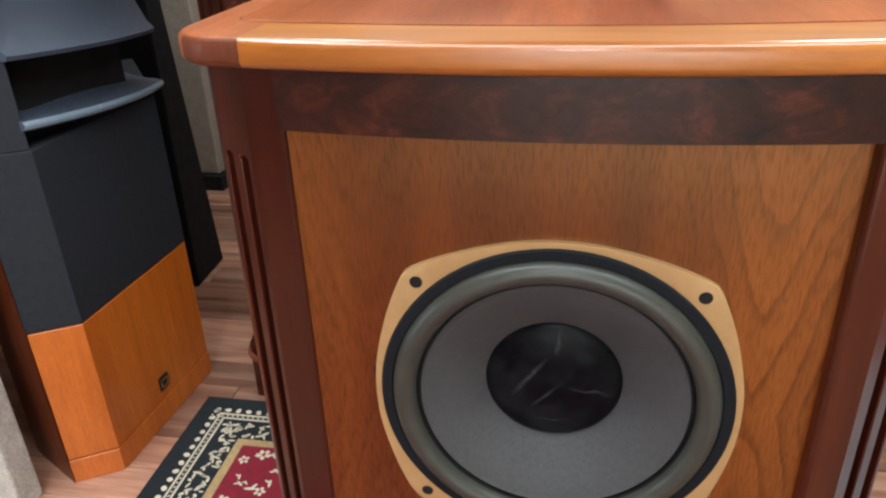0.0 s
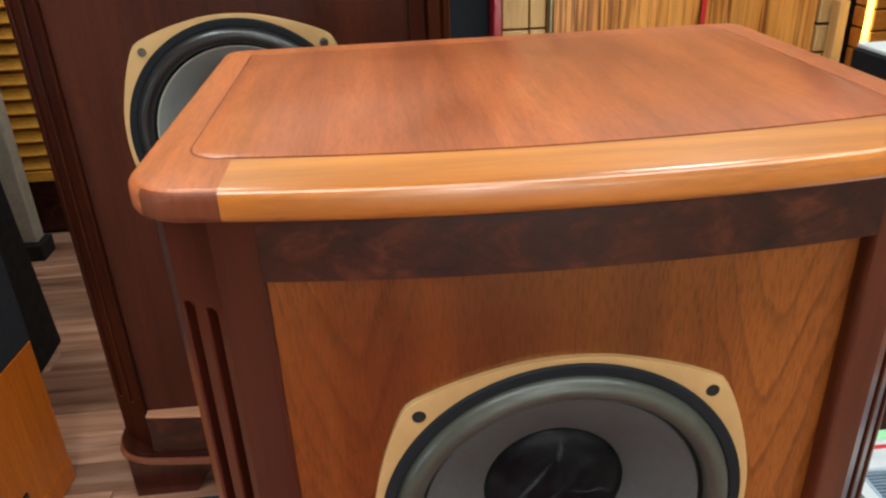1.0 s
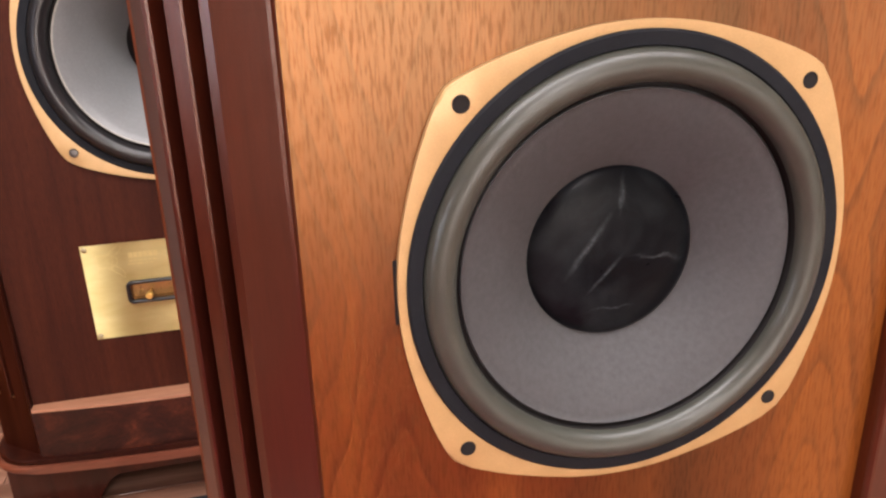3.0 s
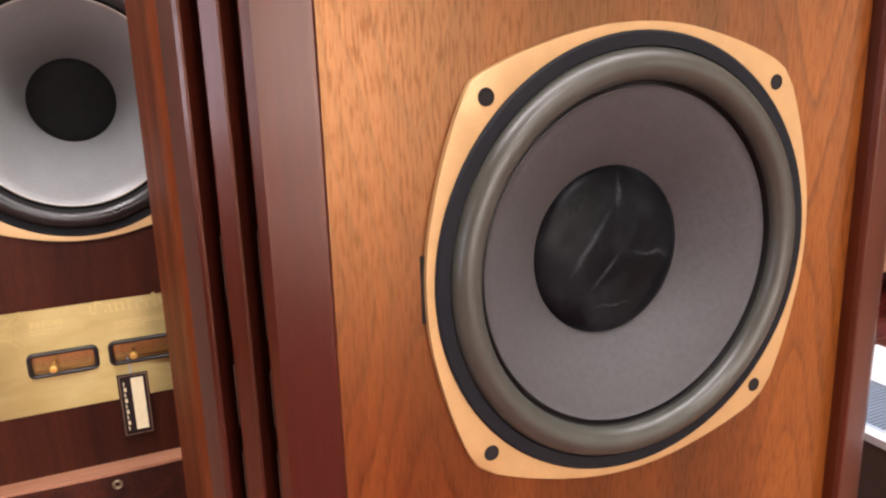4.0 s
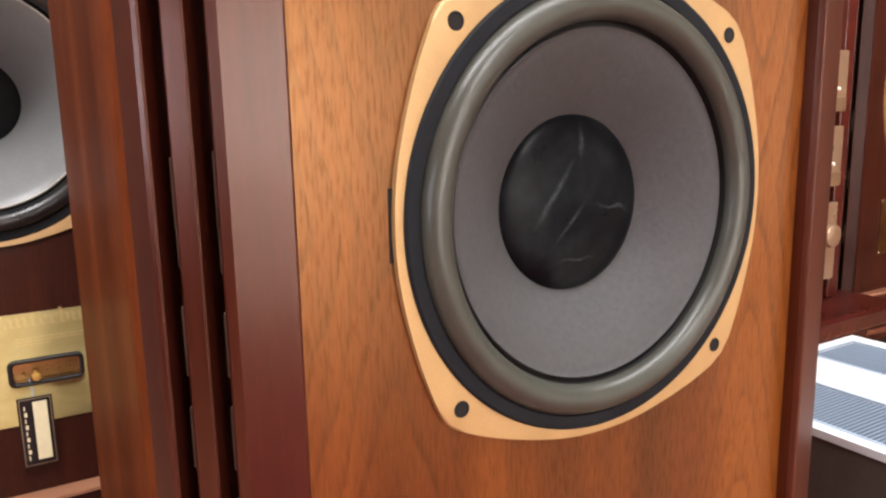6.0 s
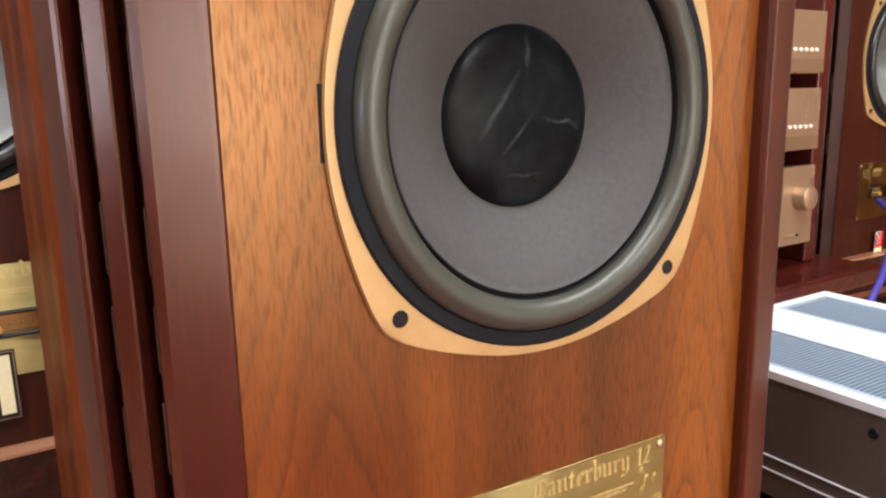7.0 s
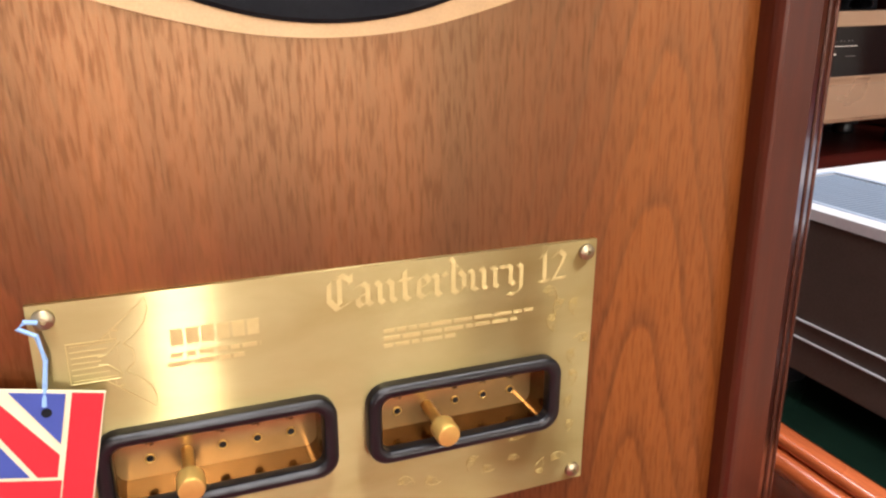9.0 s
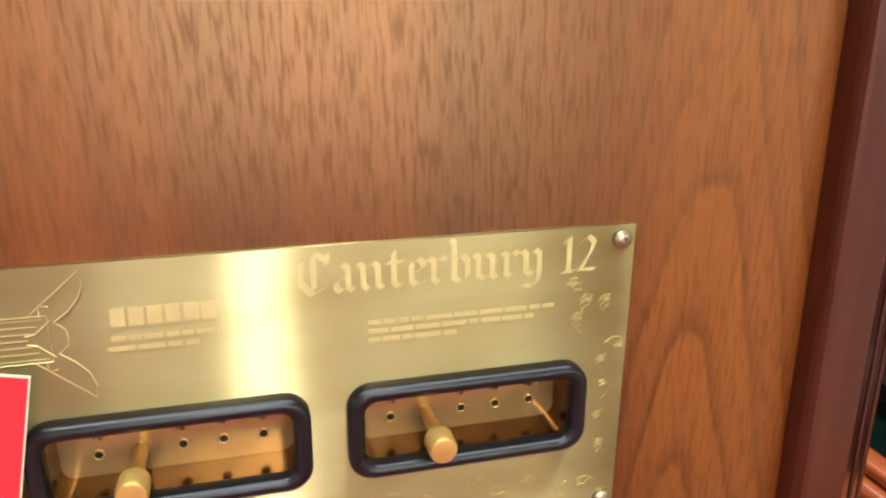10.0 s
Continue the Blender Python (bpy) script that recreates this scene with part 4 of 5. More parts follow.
def flag_tag(m, label):
    """A hanging card tag with a flag corner above a cream label; origin at the top left corner, facing -y."""
    t = thing("price_tag", m, label, "tag")
    w, h = 0.037, 0.046
    part("card", box(0, w, -0.0004, 0.0004, -0.098, 0), "cream", t, "cream card")

    def piece(pts, mat):
        part("printed_field", stand(prism(pts, 0.0005, 0.0008)), mat, t)
    piece([(0.026, -h), (0.0365, -h), (0.0365, -0.0005), (0.026, -0.0005)], "red")
    piece([(0.0005, -h), (0.0255, -h), (0.0255, -0.036), (0.0005, -0.036)], "red")
    piece([(0.006, -0.001), (0.024, -0.001), (0.024, -0.021)], "blue")
    piece([(0.0005, -0.017), (0.0005, -0.0345), (0.015, -0.0345)], "blue")
    piece([(0.0005, -0.0025), (0.0005, -0.0135), (0.0175, -0.0345), (0.024, -0.0345), (0.024, -0.0255)], "red")
    for i in range(4):
        part("printed_bar", box(0.005, 0.03 - 0.004 * (i % 2), -0.0009, -0.0005, -0.062 - 0.008 * i, -0.059 - 0.008 * i), "burl", t)
    part("eyelet", stand(lathe([(0.0018, 0.0008), (0.0018, 0.0011), (0, 0.0011)], 12)), "gasket", t).matrix_basis = Matrix.Translation((0.0185, 0, -0.0085))
    return t


flag_tag(Matrix.Translation((-0.1305, 0.4905, 0.3985)) @ Matrix.Rotation(radians(13.5), 4, "Y"), "red, white and blue flag price tag hanging on brass plate")
cord = thing("tag_string", pose(0, 0, 0), "pale blue string looped over a brass plate screw", "string")
part("cord", tube([(-0.1125, 0.4945, 0.4185), (-0.1165, 0.494, 0.4195), (-0.119, 0.494, 0.4175), (-0.1135, 0.4935, 0.414), (-0.112, 0.4925, 0.405), (-0.1135, 0.491, 0.396), (-0.1148, 0.4897, 0.3885)], 0.0009, 7), "string", cord, "", True)

near_tag = thing("price_tag", pose(-0.31, 1.2755, 0.296), "black framed price tag with yellow label hanging from brass plate", "tag")
part("card", box(-0.0215, 0.0215, -0.0006, 0.0006, -0.05, 0.05, 0.0004, 1), "black", near_tag)
part("frame_line", stand(frame_ring(rounded(0.039, 0.096, 0.001, 1), rounded(0.037, 0.094, 0.001, 1), 0.0006, 0.0009)), "steel", near_tag)
part("paper_label", box(-0.003, 0.0145, -0.001, -0.0006, -0.041, 0.043), "cream", near_tag, "pale yellow label")
for i in range(9):
    part("printed_bar", box(-0.014, -0.0125 + 0.002 * (i % 2), -0.001, -0.0006, -0.04 + 0.009 * i, -0.034 + 0.009 * i), "cream", near_tag)
part("hook", tube([(-0.002, 0, 0.05), (-0.001, 0.002, 0.06), (-0.003, 0.004, 0.075)], 0.0007, 6), "string", near_tag)

far_tag = flag_tag(Matrix.Translation((1.842, 1.27, 0.266)), "flag price tag hanging from tall loudspeaker's plate")

# ---- floor, walls, ceiling ----
floor = tagged(part("floor", box(-1.75, 3.5, -7.0, 2.87, -0.06, -0.012), "void"), "brown striped wooden board floor", "floor", kind="structure")
tagged(part("wall_north", box(-1.75, 3.5, 2.75, 2.87, -0.05, 2.6), "wall"), "grey-beige woven textured wall", "wall", kind="structure")
tagged(part("wall_east", box(3.38, 3.5, -0.8, 2.75, -0.05, 2.6), "carcass"), "unseen wall added in dark brown wood", "wall", kind="structure")
SIDE = [(-4.8, 0.06), (-1.6, 0.06), (-1.6, 1.75), (-4.8, 1.75)]
# unseen stretch of wall, made pale to strengthen the sheen on the baffle
bm = holed([(-6.88, -0.05), (-0.8, -0.05), (-0.8, 2.6), (-6.88, 2.6)], [SIDE], 3.38, 3.5)
bm.transform(Matrix(((0, 0, 1, 0), (1, 0, 0, 0), (0, 1, 0, 0), (0, 0, 0, 1))))
tagged(part("wall_east_front", bm, "wall"), "grey-beige woven textured wall", "wall", kind="structure")
win = tagged(new("window_3"), "white framed side window in pale wall", "window", kind="structure")
bm = frame_ring(SIDE, [(-4.75, 0.11), (-1.65, 0.11), (-1.65, 1.7), (-4.75, 1.7)], 3.4, 3.46)
bm.transform(Matrix(((0, 0, 1, 0), (1, 0, 0, 0), (0, 1, 0, 0), (0, 0, 0, 1))))
part("window_frame", bm, "ceiling", win)
pane = part("pane", box(3.43, 3.434, -4.7495, -1.6505, 0.1105, 1.6995), "glass", win)
pane.visible_shadow = False
bm = holed([(-6.88, -0.05), (2.75, -0.05), (2.75, 2.6), (-6.88, 2.6)], [[(-0.45, 0.59), (0.03, 0.59), (0.03, 1.07), (-0.45, 1.07)]], -1.75, -1.63)
bm.transform(Matrix(((0, 0, 1, 0), (1, 0, 0, 0), (0, 1, 0, 0), (0, 0, 0, 1))))
# unseen wall, made dark so that the left post reflects less
tagged(part("wall_west", bm, "carcass"), "unseen wall added in dark brown wood", "wall", kind="structure")
SHOP = [(-1.57, 0.03), (3.1, 0.03), (3.1, 1.95), (-1.57, 1.95)]
tagged(part("wall_south", stand(holed([(-1.75, -0.05), (3.5, -0.05), (3.5, 2.6), (-1.75, 2.6)], [SHOP], 6.88, 7.0)), "wall"), "grey-beige woven textured wall", "wall", kind="structure")
win = tagged(new("window_2"), "white framed shop window in pale wall", "window", kind="structure")
part("window_frame", stand(frame_ring(SHOP, [(-1.52, 0.08), (3.05, 0.08), (3.05, 1.9), (-1.52, 1.9)], 6.9, 6.96)), "ceiling", win)
pane = part("pane", box(-1.5195, 3.0495, -6.934, -6.93, 0.0805, 1.8995), "glass", win)
pane.visible_shadow = False
# unseen window, added round the fill lamp on the left
win = tagged(new("window_1"), "unseen white framed window added in the west wall", "window", kind="structure")
bm = frame_ring([(-0.45, 0.59), (0.03, 0.59), (0.03, 1.07), (-0.45, 1.07)], [(-0.425, 0.615), (0.005, 0.615), (0.005, 1.045), (-0.425, 1.045)], -1.69, -1.64)
bm.transform(Matrix(((0, 0, 1, 0), (1, 0, 0, 0), (0, 1, 0, 0), (0, 0, 0, 1))))
part("window_frame", bm, "ceiling", win)
pane = part("pane", box(-1.668, -1.664, -0.4245, 0.0045, 0.6155, 1.0445), "glass", win)
pane.visible_shadow = False
tagged(part("ceiling", box(-1.75, 3.5, -7.0, 2.87, 2.6, 2.7), "ceiling"), "plain white ceiling", "ceiling", kind="structure")

# beige upholstered panels against the walls
ap = thing("acoustic_panel", pose(0, 0, 0), "grey-beige fabric acoustic panel on dark base", "wall panel")
part("fabric_board", box(-1.62, -1.305, 2.46, 2.52, 0.06, 2.2, 0.006), "fabric", ap)
part("base_board", box(-1.62, -1.29, 2.44, 2.54, 0, 0.058, 0.003), "void", ap, "black base board")
ap = thing("acoustic_panel", pose(0, 0, 0), "pale speckled fabric panel standing beside horn loudspeaker", "wall panel")
part("fabric_board", box(-1.62, -0.972, 0.87, 0.93, 0.0, 2.2, 0.006), "pale", ap)

# louvred shutter
lv = thing("louvred_shutter", pose(0, 0, 0), "yellow pine louvred shutter on dark skirting", "shutter")
part("stile", box(-1.46, -1.4, 2.68, 2.74, 0.2, 1.9, 0.003), "louvre", lv)
part("stile", box(-0.86, -0.8, 2.68, 2.74, 0.2, 1.9, 0.003), "louvre", lv)
part("skirting", box(-1.46, -0.8, 2.69, 2.745, 0.0, 0.2, 0.003), "burl", lv, "dark brown skirting board")
part("rail", box(-1.399, -0.861, 2.68, 2.74, 0.2, 0.235, 0.002), "louvre", lv)
slat = box(-0.269, 0.269, -0.004, 0.004, -0.026, 0.026, 0.001, 1)
slat.transform(Matrix.Rotation(radians(-38), 4, "X"))
first = part("slat", slat, "louvre", lv)
first.matrix_basis = Matrix.Translation((-1.13, 2.705, 0.262))
for i in range(1, 32):
    o = first.copy()
    scene.collection.objects.link(o)
    o.matrix_basis = Matrix.Translation((-1.13, 2.705, 0.262 + 0.05 * i))

# ---- horn loudspeaker ----
A_, B_, C_ = (-0.927, 0.964), (-0.849, 1.011), (-0.824, 1.352)
PLAN = [C_, (-1.05, 1.66), (-1.36, 1.42), (-1.0, 1.035), A_, B_]


def inset_plan(d):
    c = Vector((sum(p[0] for p in PLAN) / 6, sum(p[1] for p in PLAN) / 6))
    return [tuple(c + (Vector(p) - c) * (1 - d)) for p in PLAN]


hs = thing("horn_loudspeaker", pose(0, 0, 0), "black horn loudspeaker with orange cherry wood base", "loudspeaker")
part("plinth", prism(PLAN, 0, 0.054, 0.002, 1), "cherry", hs)
part("base_cabinet", prism(inset_plan(0.006), 0.0555, 0.344, 0.002, 1), "cherry", hs, "orange cherry base cabinet")
part("side_panel", prism([(-0.9285, 0.9625), (-0.93, 0.968), (-1.06, 1.048), (-1.062, 1.036)], 0.0, 1.25), "cherry_side", hs, "dark brown side panel")
part("grille", prism(inset_plan(0.0), 0.3455, 0.674, 0.004, 2), "grille", hs, "charcoal cloth grille")
bd = thing("maker_badge", pose(-0.8355, 1.177, 0.096, 0, 0, 85.7), "small black badge with gold outline on orange base", "badge")
part("badge_plate", box(-0.016, 0.016, -0.004, 0.0, -0.016, 0.016, 0.002), "black", bd)
part("badge_outline", stand(frame_ring(rounded(0.022, 0.018, 0.002, 2), rounded(0.019, 0.015, 0.002, 2), 0.004, 0.0045)), "gold", bd)


def horn_path(out, n=22):
    """Plan of a lip that bows outwards between the cabinet's two front edges."""
    p0, p1 = Vector((-0.851, 1.008)), Vector((-0.822, 1.382))
    d = (p1 - p0)
    nv = Vector((d.y, -d.x)).normalized()
    return [p0 + d * (i / n) + nv * (out + 0.034 * math.sin(math.pi * (i / n)) ** 0.8) for i in range(n + 1)]


def horn_sweep(profile):
    bm = bmesh.new()
    rows = [[bm.verts.new((p.x, p.y, z + 0.026 * (1 - i / 22))) for i, p in enumerate(horn_path(o))] for o, z in profile]
    for a, b in zip(rows, rows[1:] + rows[:1]):
        for i in range(len(a) - 1):
            bm.faces.new((a[i], a[i + 1], b[i + 1], b[i]))
    bm.faces.new([r[0] for r in rows])
    bm.faces.new([r[-1] for r in rows][::-1])
    return bm


part("horn_throat", prism(inset_plan(0.22), 0.674, 1.3), "void", hs, "dark horn mouth")
part("side_frame", prism([(-0.9275, 0.965), (-0.8515, 1.0105), (-0.9, 1.07), (-1.0, 1.036)], 0.675, 1.3), "grille", hs, "charcoal cloth-covered side frame")
part("lower_lip", horn_sweep([(-0.13, 0.676), (-0.006, 0.677), (0.002, 0.681), (0.006, 0.687), (0.003, 0.694), (-0.008, 0.6965), (-0.03, 0.6975), (-0.06, 0.702), (-0.09, 0.712), (-0.13, 0.735)]), "horn", hs, "blue-black lower horn lip", True)
# paler strip: the bluish highlight on the lip is put into its colour
part("lip_highlight", horn_sweep([(0.0, 0.688), (0.0035, 0.6815), (0.0066, 0.6862), (0.0066, 0.689), (0.0036, 0.6948)]), "horn_highlight", hs, "lip edge with its highlight painted pale blue-grey", True)
part("upper_lip", horn_sweep([(-0.12, 0.80), (-0.01, 0.787), (0.008, 0.79), (0.01, 0.797), (-0.004, 0.812), (-0.022, 0.85), (-0.036, 0.91), (-0.045, 0.99), (-0.05, 1.1), (-0.05, 1.3), (-0.12, 1.3)]), "horn", hs, "blue-black flared upper horn", True)

# ---- black cabinet behind the horn loudspeaker ----
bc = thing("tapered_cabinet", pose(0, 0, 0), "matt black tapered cabinet standing on wooden floor", "cabinet")
bm = bmesh.new()
lo = [bm.verts.new(p) for p in ((-1.45, 1.72, 0), (-1.045, 1.735, 0), (-1.05, 1.912, 0), (-1.45, 1.95, 0))]
hi = [bm.verts.new(p) for p in ((-1.45, 1.78, 1.35), (-1.06, 1.79, 1.35), (-1.06, 1.80, 1.35), (-1.45, 1.84, 1.35))]
bm.faces.new(lo[::-1])
bm.faces.new(hi)
for i in range(4):
    bm.faces.new((lo[i], lo[(i + 1) % 4], hi[(i + 1) % 4], hi[i]))
bmesh.ops.bevel(bm, geom=bm.edges[:], offset=0.004, segments=2, affect="EDGES")
part("cabinet_body", bm, "gasket", bc)

# ---- equipment rack with three champagne components ----
rk = thing("equipment_rack", pose(0, 0, 0), "dark red mahogany equipment rack", "rack")
part("base_shelf", box(0.78, 1.52, 1.08, 1.62, 0.205, 0.25, 0.008, 3), "rack", rk, "polished mahogany shelf")
part("kick_board", box(0.82, 1.48, 1.14, 1.6, 0.0, 0.2, 0.003), "rack", rk)
part("side_panel", box(1.395, 1.435, 1.2, 1.6, 0.252, 1.15, 0.004), "rack", rk)
part("back_panel", box(1.12, 1.394, 1.602, 1.63, 0.252, 1.1), "rack", rk)


def component(z0, z1, feet, style, label):
    """Champagne hi-fi component; x runs 0.89 to 1.357."""
    c = thing("hifi_component", pose(0, 0, 0), label, "hi-fi component", "champagne components in rack")
    x0, x1 = 0.89, 1.357
    h = z1 - z0
    part("face_plate", box(x0, x1, 1.165, 1.179, z0, z1, 0.0015, 2), "champagne", c, "brushed champagne face")
    part("case", box(x0 + 0.006, x1 - 0.006, 1.18, 1.4, z0 + 0.006, z1 - 0.004, 0.002), "gasket", c)
    for fx in (x0 + 0.06, x1 - 0.09):
        for fy in (1.24, 1.36):
            b = lathe([(0, 0), (0.019, 0), (0.021, 0.006), (0.017, feet * 0.4), (0.011, feet * 0.5), (0.013, feet)], 20)
            b.transform(Matrix.Translation((fx, fy, z0 - feet + 0.001)))
            part("foot", b, "black", c, "black round foot", True)
    if style == "integrated":
        part("display", box(0.93, 1.232, 1.1638, 1.165, 0.392, 0.472, 0.0005, 1), "display", c, "black meter window")
        part("display_frame", stand(frame_ring(rounded(0.31, 0.088, 0.003, 2), rounded(0.303, 0.081, 0.002, 2), 0, 0.003)), "champagne", c).matrix_basis = Matrix.Translation((1.081, 1.165, 0.432))
        part("flap", box(0.93, 1.235, 1.161, 1.165, 0.32, 0.378, 0.0015, 2), "champagne", c, "champagne control flap")
        for mx in (0.957, 1.114):
            part("meter_line", box(mx, mx + 0.085, 1.1634, 1.1638, 0.4405, 0.4416), "mark", c)
            for j in range(9):
                part("meter_tick", box(mx + 0.004 + 0.0085 * j, mx + 0.0055 + 0.0085 * j + 0.002 * (j % 2), 1.1634, 1.1638, 0.4485, 0.4505), "mark_dim", c)
            part("meter_mark", box(mx + 0.036, mx + 0.041, 1.1634, 1.1638, 0.427, 0.43), "mark", c)
            part("meter_mark", box(mx + 0.062, mx + 0.085, 1.1634, 1.1638, 0.424, 0.4252), "mark_dim", c)
        b = stand(lathe([(0.028, 0), (0.0275, 0.026), (0.026, 0.029), (0.022, 0.0305), (0, 0.0308)], 40))
        b.transform(Matrix.Translation((1.303, 1.165, 0.424)))
        part("volume_knob", b, "champagne", c, "large turned champagne knob", True)
        for j in range(4):
            b = stand(lathe([(0.003, 0), (0.003, 0.004), (0, 0.0045)], 12))
            b.transform(Matrix.Translation((1.262 + 0.013 * j, 1.165, 0.336)))
            part("push_button", b, "champagne" if j < 3 else "black", c)
    else:
        zb = z0 + h * 0.38
        part("display", box(1.02, 1.225, 1.1638, 1.165, z0 + h * 0.5, z0 + h * 0.88, 0.0005, 1), "display", c, "black display window")
        part("tray", box(1.0, 1.225, 1.157, 1.165, zb - 0.008, zb + 0.012, 0.0038, 4), "champagne", c, "slim rounded disc tray", True)
        for j in range(5):
            part("digit", box(1.112 + 0.0085 * j, 1.1135 + 0.0085 * j + 0.0035 * (j % 3 > 0), 1.1632, 1.1638, z0 + h * 0.6, z0 + h * 0.655), "red_led", c)
        part("display_print", box(1.165, 1.196, 1.1632, 1.1638, z0 + h * 0.8, z0 + h * 0.812), "teal", c, "small teal line of print")
        part("lower_step", box(x0 + 0.002, x1 - 0.002, 1.1625, 1.165, z0 + 0.002, z0 + h * 0.24, 0.001, 1), "champagne_dark", c, "darker champagne lower step")
        for j in range(5):
            b = stand(lathe([(0.0042, 0), (0.0042, 0.003), (0.0036, 0.004), (0, 0.004)], 14))
            b.transform(Matrix.Translation((1.245 + 0.0195 * j, 1.165, zb)))
            part("push_button", b, "white_led", c, "pale round button")
    return c


component(0.314, 0.496, 0.064, "integrated", "champagne gold amplifier with round volume knob")
component(0.533, 0.671, 0.037, "player", "champagne gold disc player with row of round buttons")
component(0.703, 0.838, 0.032, "player", "champagne gold disc player with row of round buttons")

# ---- low stand and big power amplifier ----
st = thing("amplifier_stand", pose(0, 0, 0), "low red mahogany amplifier stand with moulded edge", "stand")
part("stand_top", box(0.43, 0.98, 0.30, 0.955, 0.098, 0.118, 0.008, 4), "stand", st, "", True)
part("stand_moulding", box(0.442, 0.968, 0.31, 0.945, 0.119, 0.131, 0.005, 3), "stand", st, "", True)
part("stand_base", box(0.45, 0.96, 0.32, 0.935, 0.0, 0.097, 0.003), "stand", st)
part("glass_shelf", box(0.462, 0.948, 0.332, 0.926, 0.1311, 0.1325, 0.0005, 1), "felt", st, "dark green-black glass top")

pa = thing("power_amplifier", pose(0, 0, 0), "silver-topped power amplifier with ribbed vents and black sides", "amplifier")
X0, X1, Y0, Y1 = 0.496, 0.897, 0.36, 0.845
VENTS, VY0, VY1 = ((0.519, 0.637), (0.748, 0.864)), 0.535, 0.824
part("chassis_body", box(X0 + 0.002, X1 - 0.002, Y0, Y1 - 0.004, 0.168, 0.322, 0.002), "amp_side", pa, "dark textured side panels")
part("lid", holed([(X0, Y0), (X1, Y0), (X1, Y1), (X0, Y1)], [[(vx0, VY0), (vx1, VY0), (vx1, VY1), (vx0, VY1)] for vx0, vx1 in VENTS], 0.323, 0.333), "silver", pa, "silver anodised lid")
for z in (0.222, 0.2035):
    part("silver_line", box(X0 - 0.0005, X0 + 0.002, Y0 + 0.002, Y1 - 0.006, z, z + 0.0013), "silver", pa)
b = lathe([(0.0062, 0), (0.0055, 0.0015), (0.003, 0.0018), (0.0025, 0.0006), (0, 0.0006)], 16)
b.transform(Matrix.Rotation(radians(-90), 4, "Y"))
b.transform(Matrix.Translation((X0 + 0.002, 0.54, 0.3)))
part("side_screw", b, "black", pa, "black side screw")
for vx0, vx1 in VENTS:
    part("vent_frame", frame_ring([(vx0 - 0.004, VY0 - 0.004), (vx1 + 0.004, VY0 - 0.004), (vx1 + 0.004, VY1 + 0.004), (vx0 - 0.004, VY1 + 0.004)], [(vx0 + 0.0004, VY0 + 0.0004), (vx1 - 0.0004, VY0 + 0.0004), (vx1 - 0.0004, VY1 - 0.0004), (vx0 + 0.0004, VY1 - 0.0004)], 0.3331, 0.3342, 0.0004, 1), "vent_edge", pa, "pale blue vent frame")
    vent = part("vent_tray", box(vx0 + 0.0006, vx1 - 0.0006, VY0 + 0.0006, VY1 - 0.0006, 0.3225, 0.3275), "mesh", pa, "blue-grey ribbed vent")
    rib = part("rib", box(vx0 + 0.0012, vx1 - 0.0012, -0.002, 0.002, 0.3276, 0.3325, 0.0008, 1), "mesh", vent)
    rib.matrix_basis = Matrix.Translation((0, VY0 + 0.0045, 0))
    for i in range(1, 46):
        o = rib.copy()
        scene.collection.objects.link(o)
        o.matrix_basis = Matrix.Translation((0, VY0 + 0.0045 + 0.0062 * i, 0))
ledge = part("rear_ledge", box(0.53, 0.86, Y1 + 0.001, 0.924, 0.23, 0.295, 0.002), "silver", pa, "white rear terminal ledge")
part("rear_strip", box(0.53, 0.86, 0.925, 0.948, 0.23, 0.294, 0.004, 2), "green", ledge, "pale green edge strip")
part("printed_bar", box(0.58, 0.64, 0.904, 0.912, 0.2951, 0.2956), "red", ledge)
for fx in (0.54, 0.84):
    for fy in (0.42, 0.77):
        b = lathe([(0, 0), (0.024, 0), (0.026, 0.01), (0.022, 0.0355), (0, 0.0355)], 20)
        b.transform(Matrix.Translation((fx, fy, 0.1325)))
        part("foot", b, "black", pa, "", True)

# violet loudspeaker cable
cb = thing("speaker_cable", pose(0, 0, 0), "violet loudspeaker cable behind the power amplifier", "cable")
part("cable", tube([(1.1, 0.93, 0.008), (1.2, 0.96, 0.1), (1.3, 0.99, 0.19), (1.39, 1.01, 0.245), (1.5, 1.05, 0.30), (1.7, 1.15, 0.34), (1.82, 1.26, 0.36)], 0.008, 10), "violet", cb, "", True)

# ---- back of the room ----
dc = thing("black_cabinet", pose(0, 0, 0), "black cabinet with red side edge at back wall", "cabinet")
part("cabinet_back", box(0.03, 0.255, 2.60, 2.72, 0, 1.5, 0.004), "gasket", dc)
part("red_side", box(0.256, 0.283, 2.50, 2.72, 0, 1.5, 0.004), "red_lacquer", dc, "glossy red side board")
part("cabinet_shelf", box(0.03, 0.255, 2.50, 2.599, 0.585, 0.60, 0.002), "teal", dc, "pale glass shelf")

sh = thing("pine_shelving", pose(0, 0, 0), "pale pine box shelving with black gaps", "shelf")
part("shelf_back", box(0.30, 0.45, 2.70, 2.74, 0, 1.5), "void", sh)
for i in range(8):
    part("pine_block", box(0.302, 0.388, 2.6, 2.699, 0.03 + 0.155 * i, 0.178 + 0.155 * i, 0.003), "pine", sh)
    part("pine_block", box(0.394, 0.446, 2.6, 2.699, 0.03 + 0.155 * i, 0.178 + 0.155 * i, 0.003), "pine", sh)
po = thing("steel_post", pose(0, 0, 0), "grey round steel post", "post")
part("post", tube([(0.458, 2.58, 0), (0.458, 2.58, 1.5)], 0.011, 12), "steel", po, "", True)

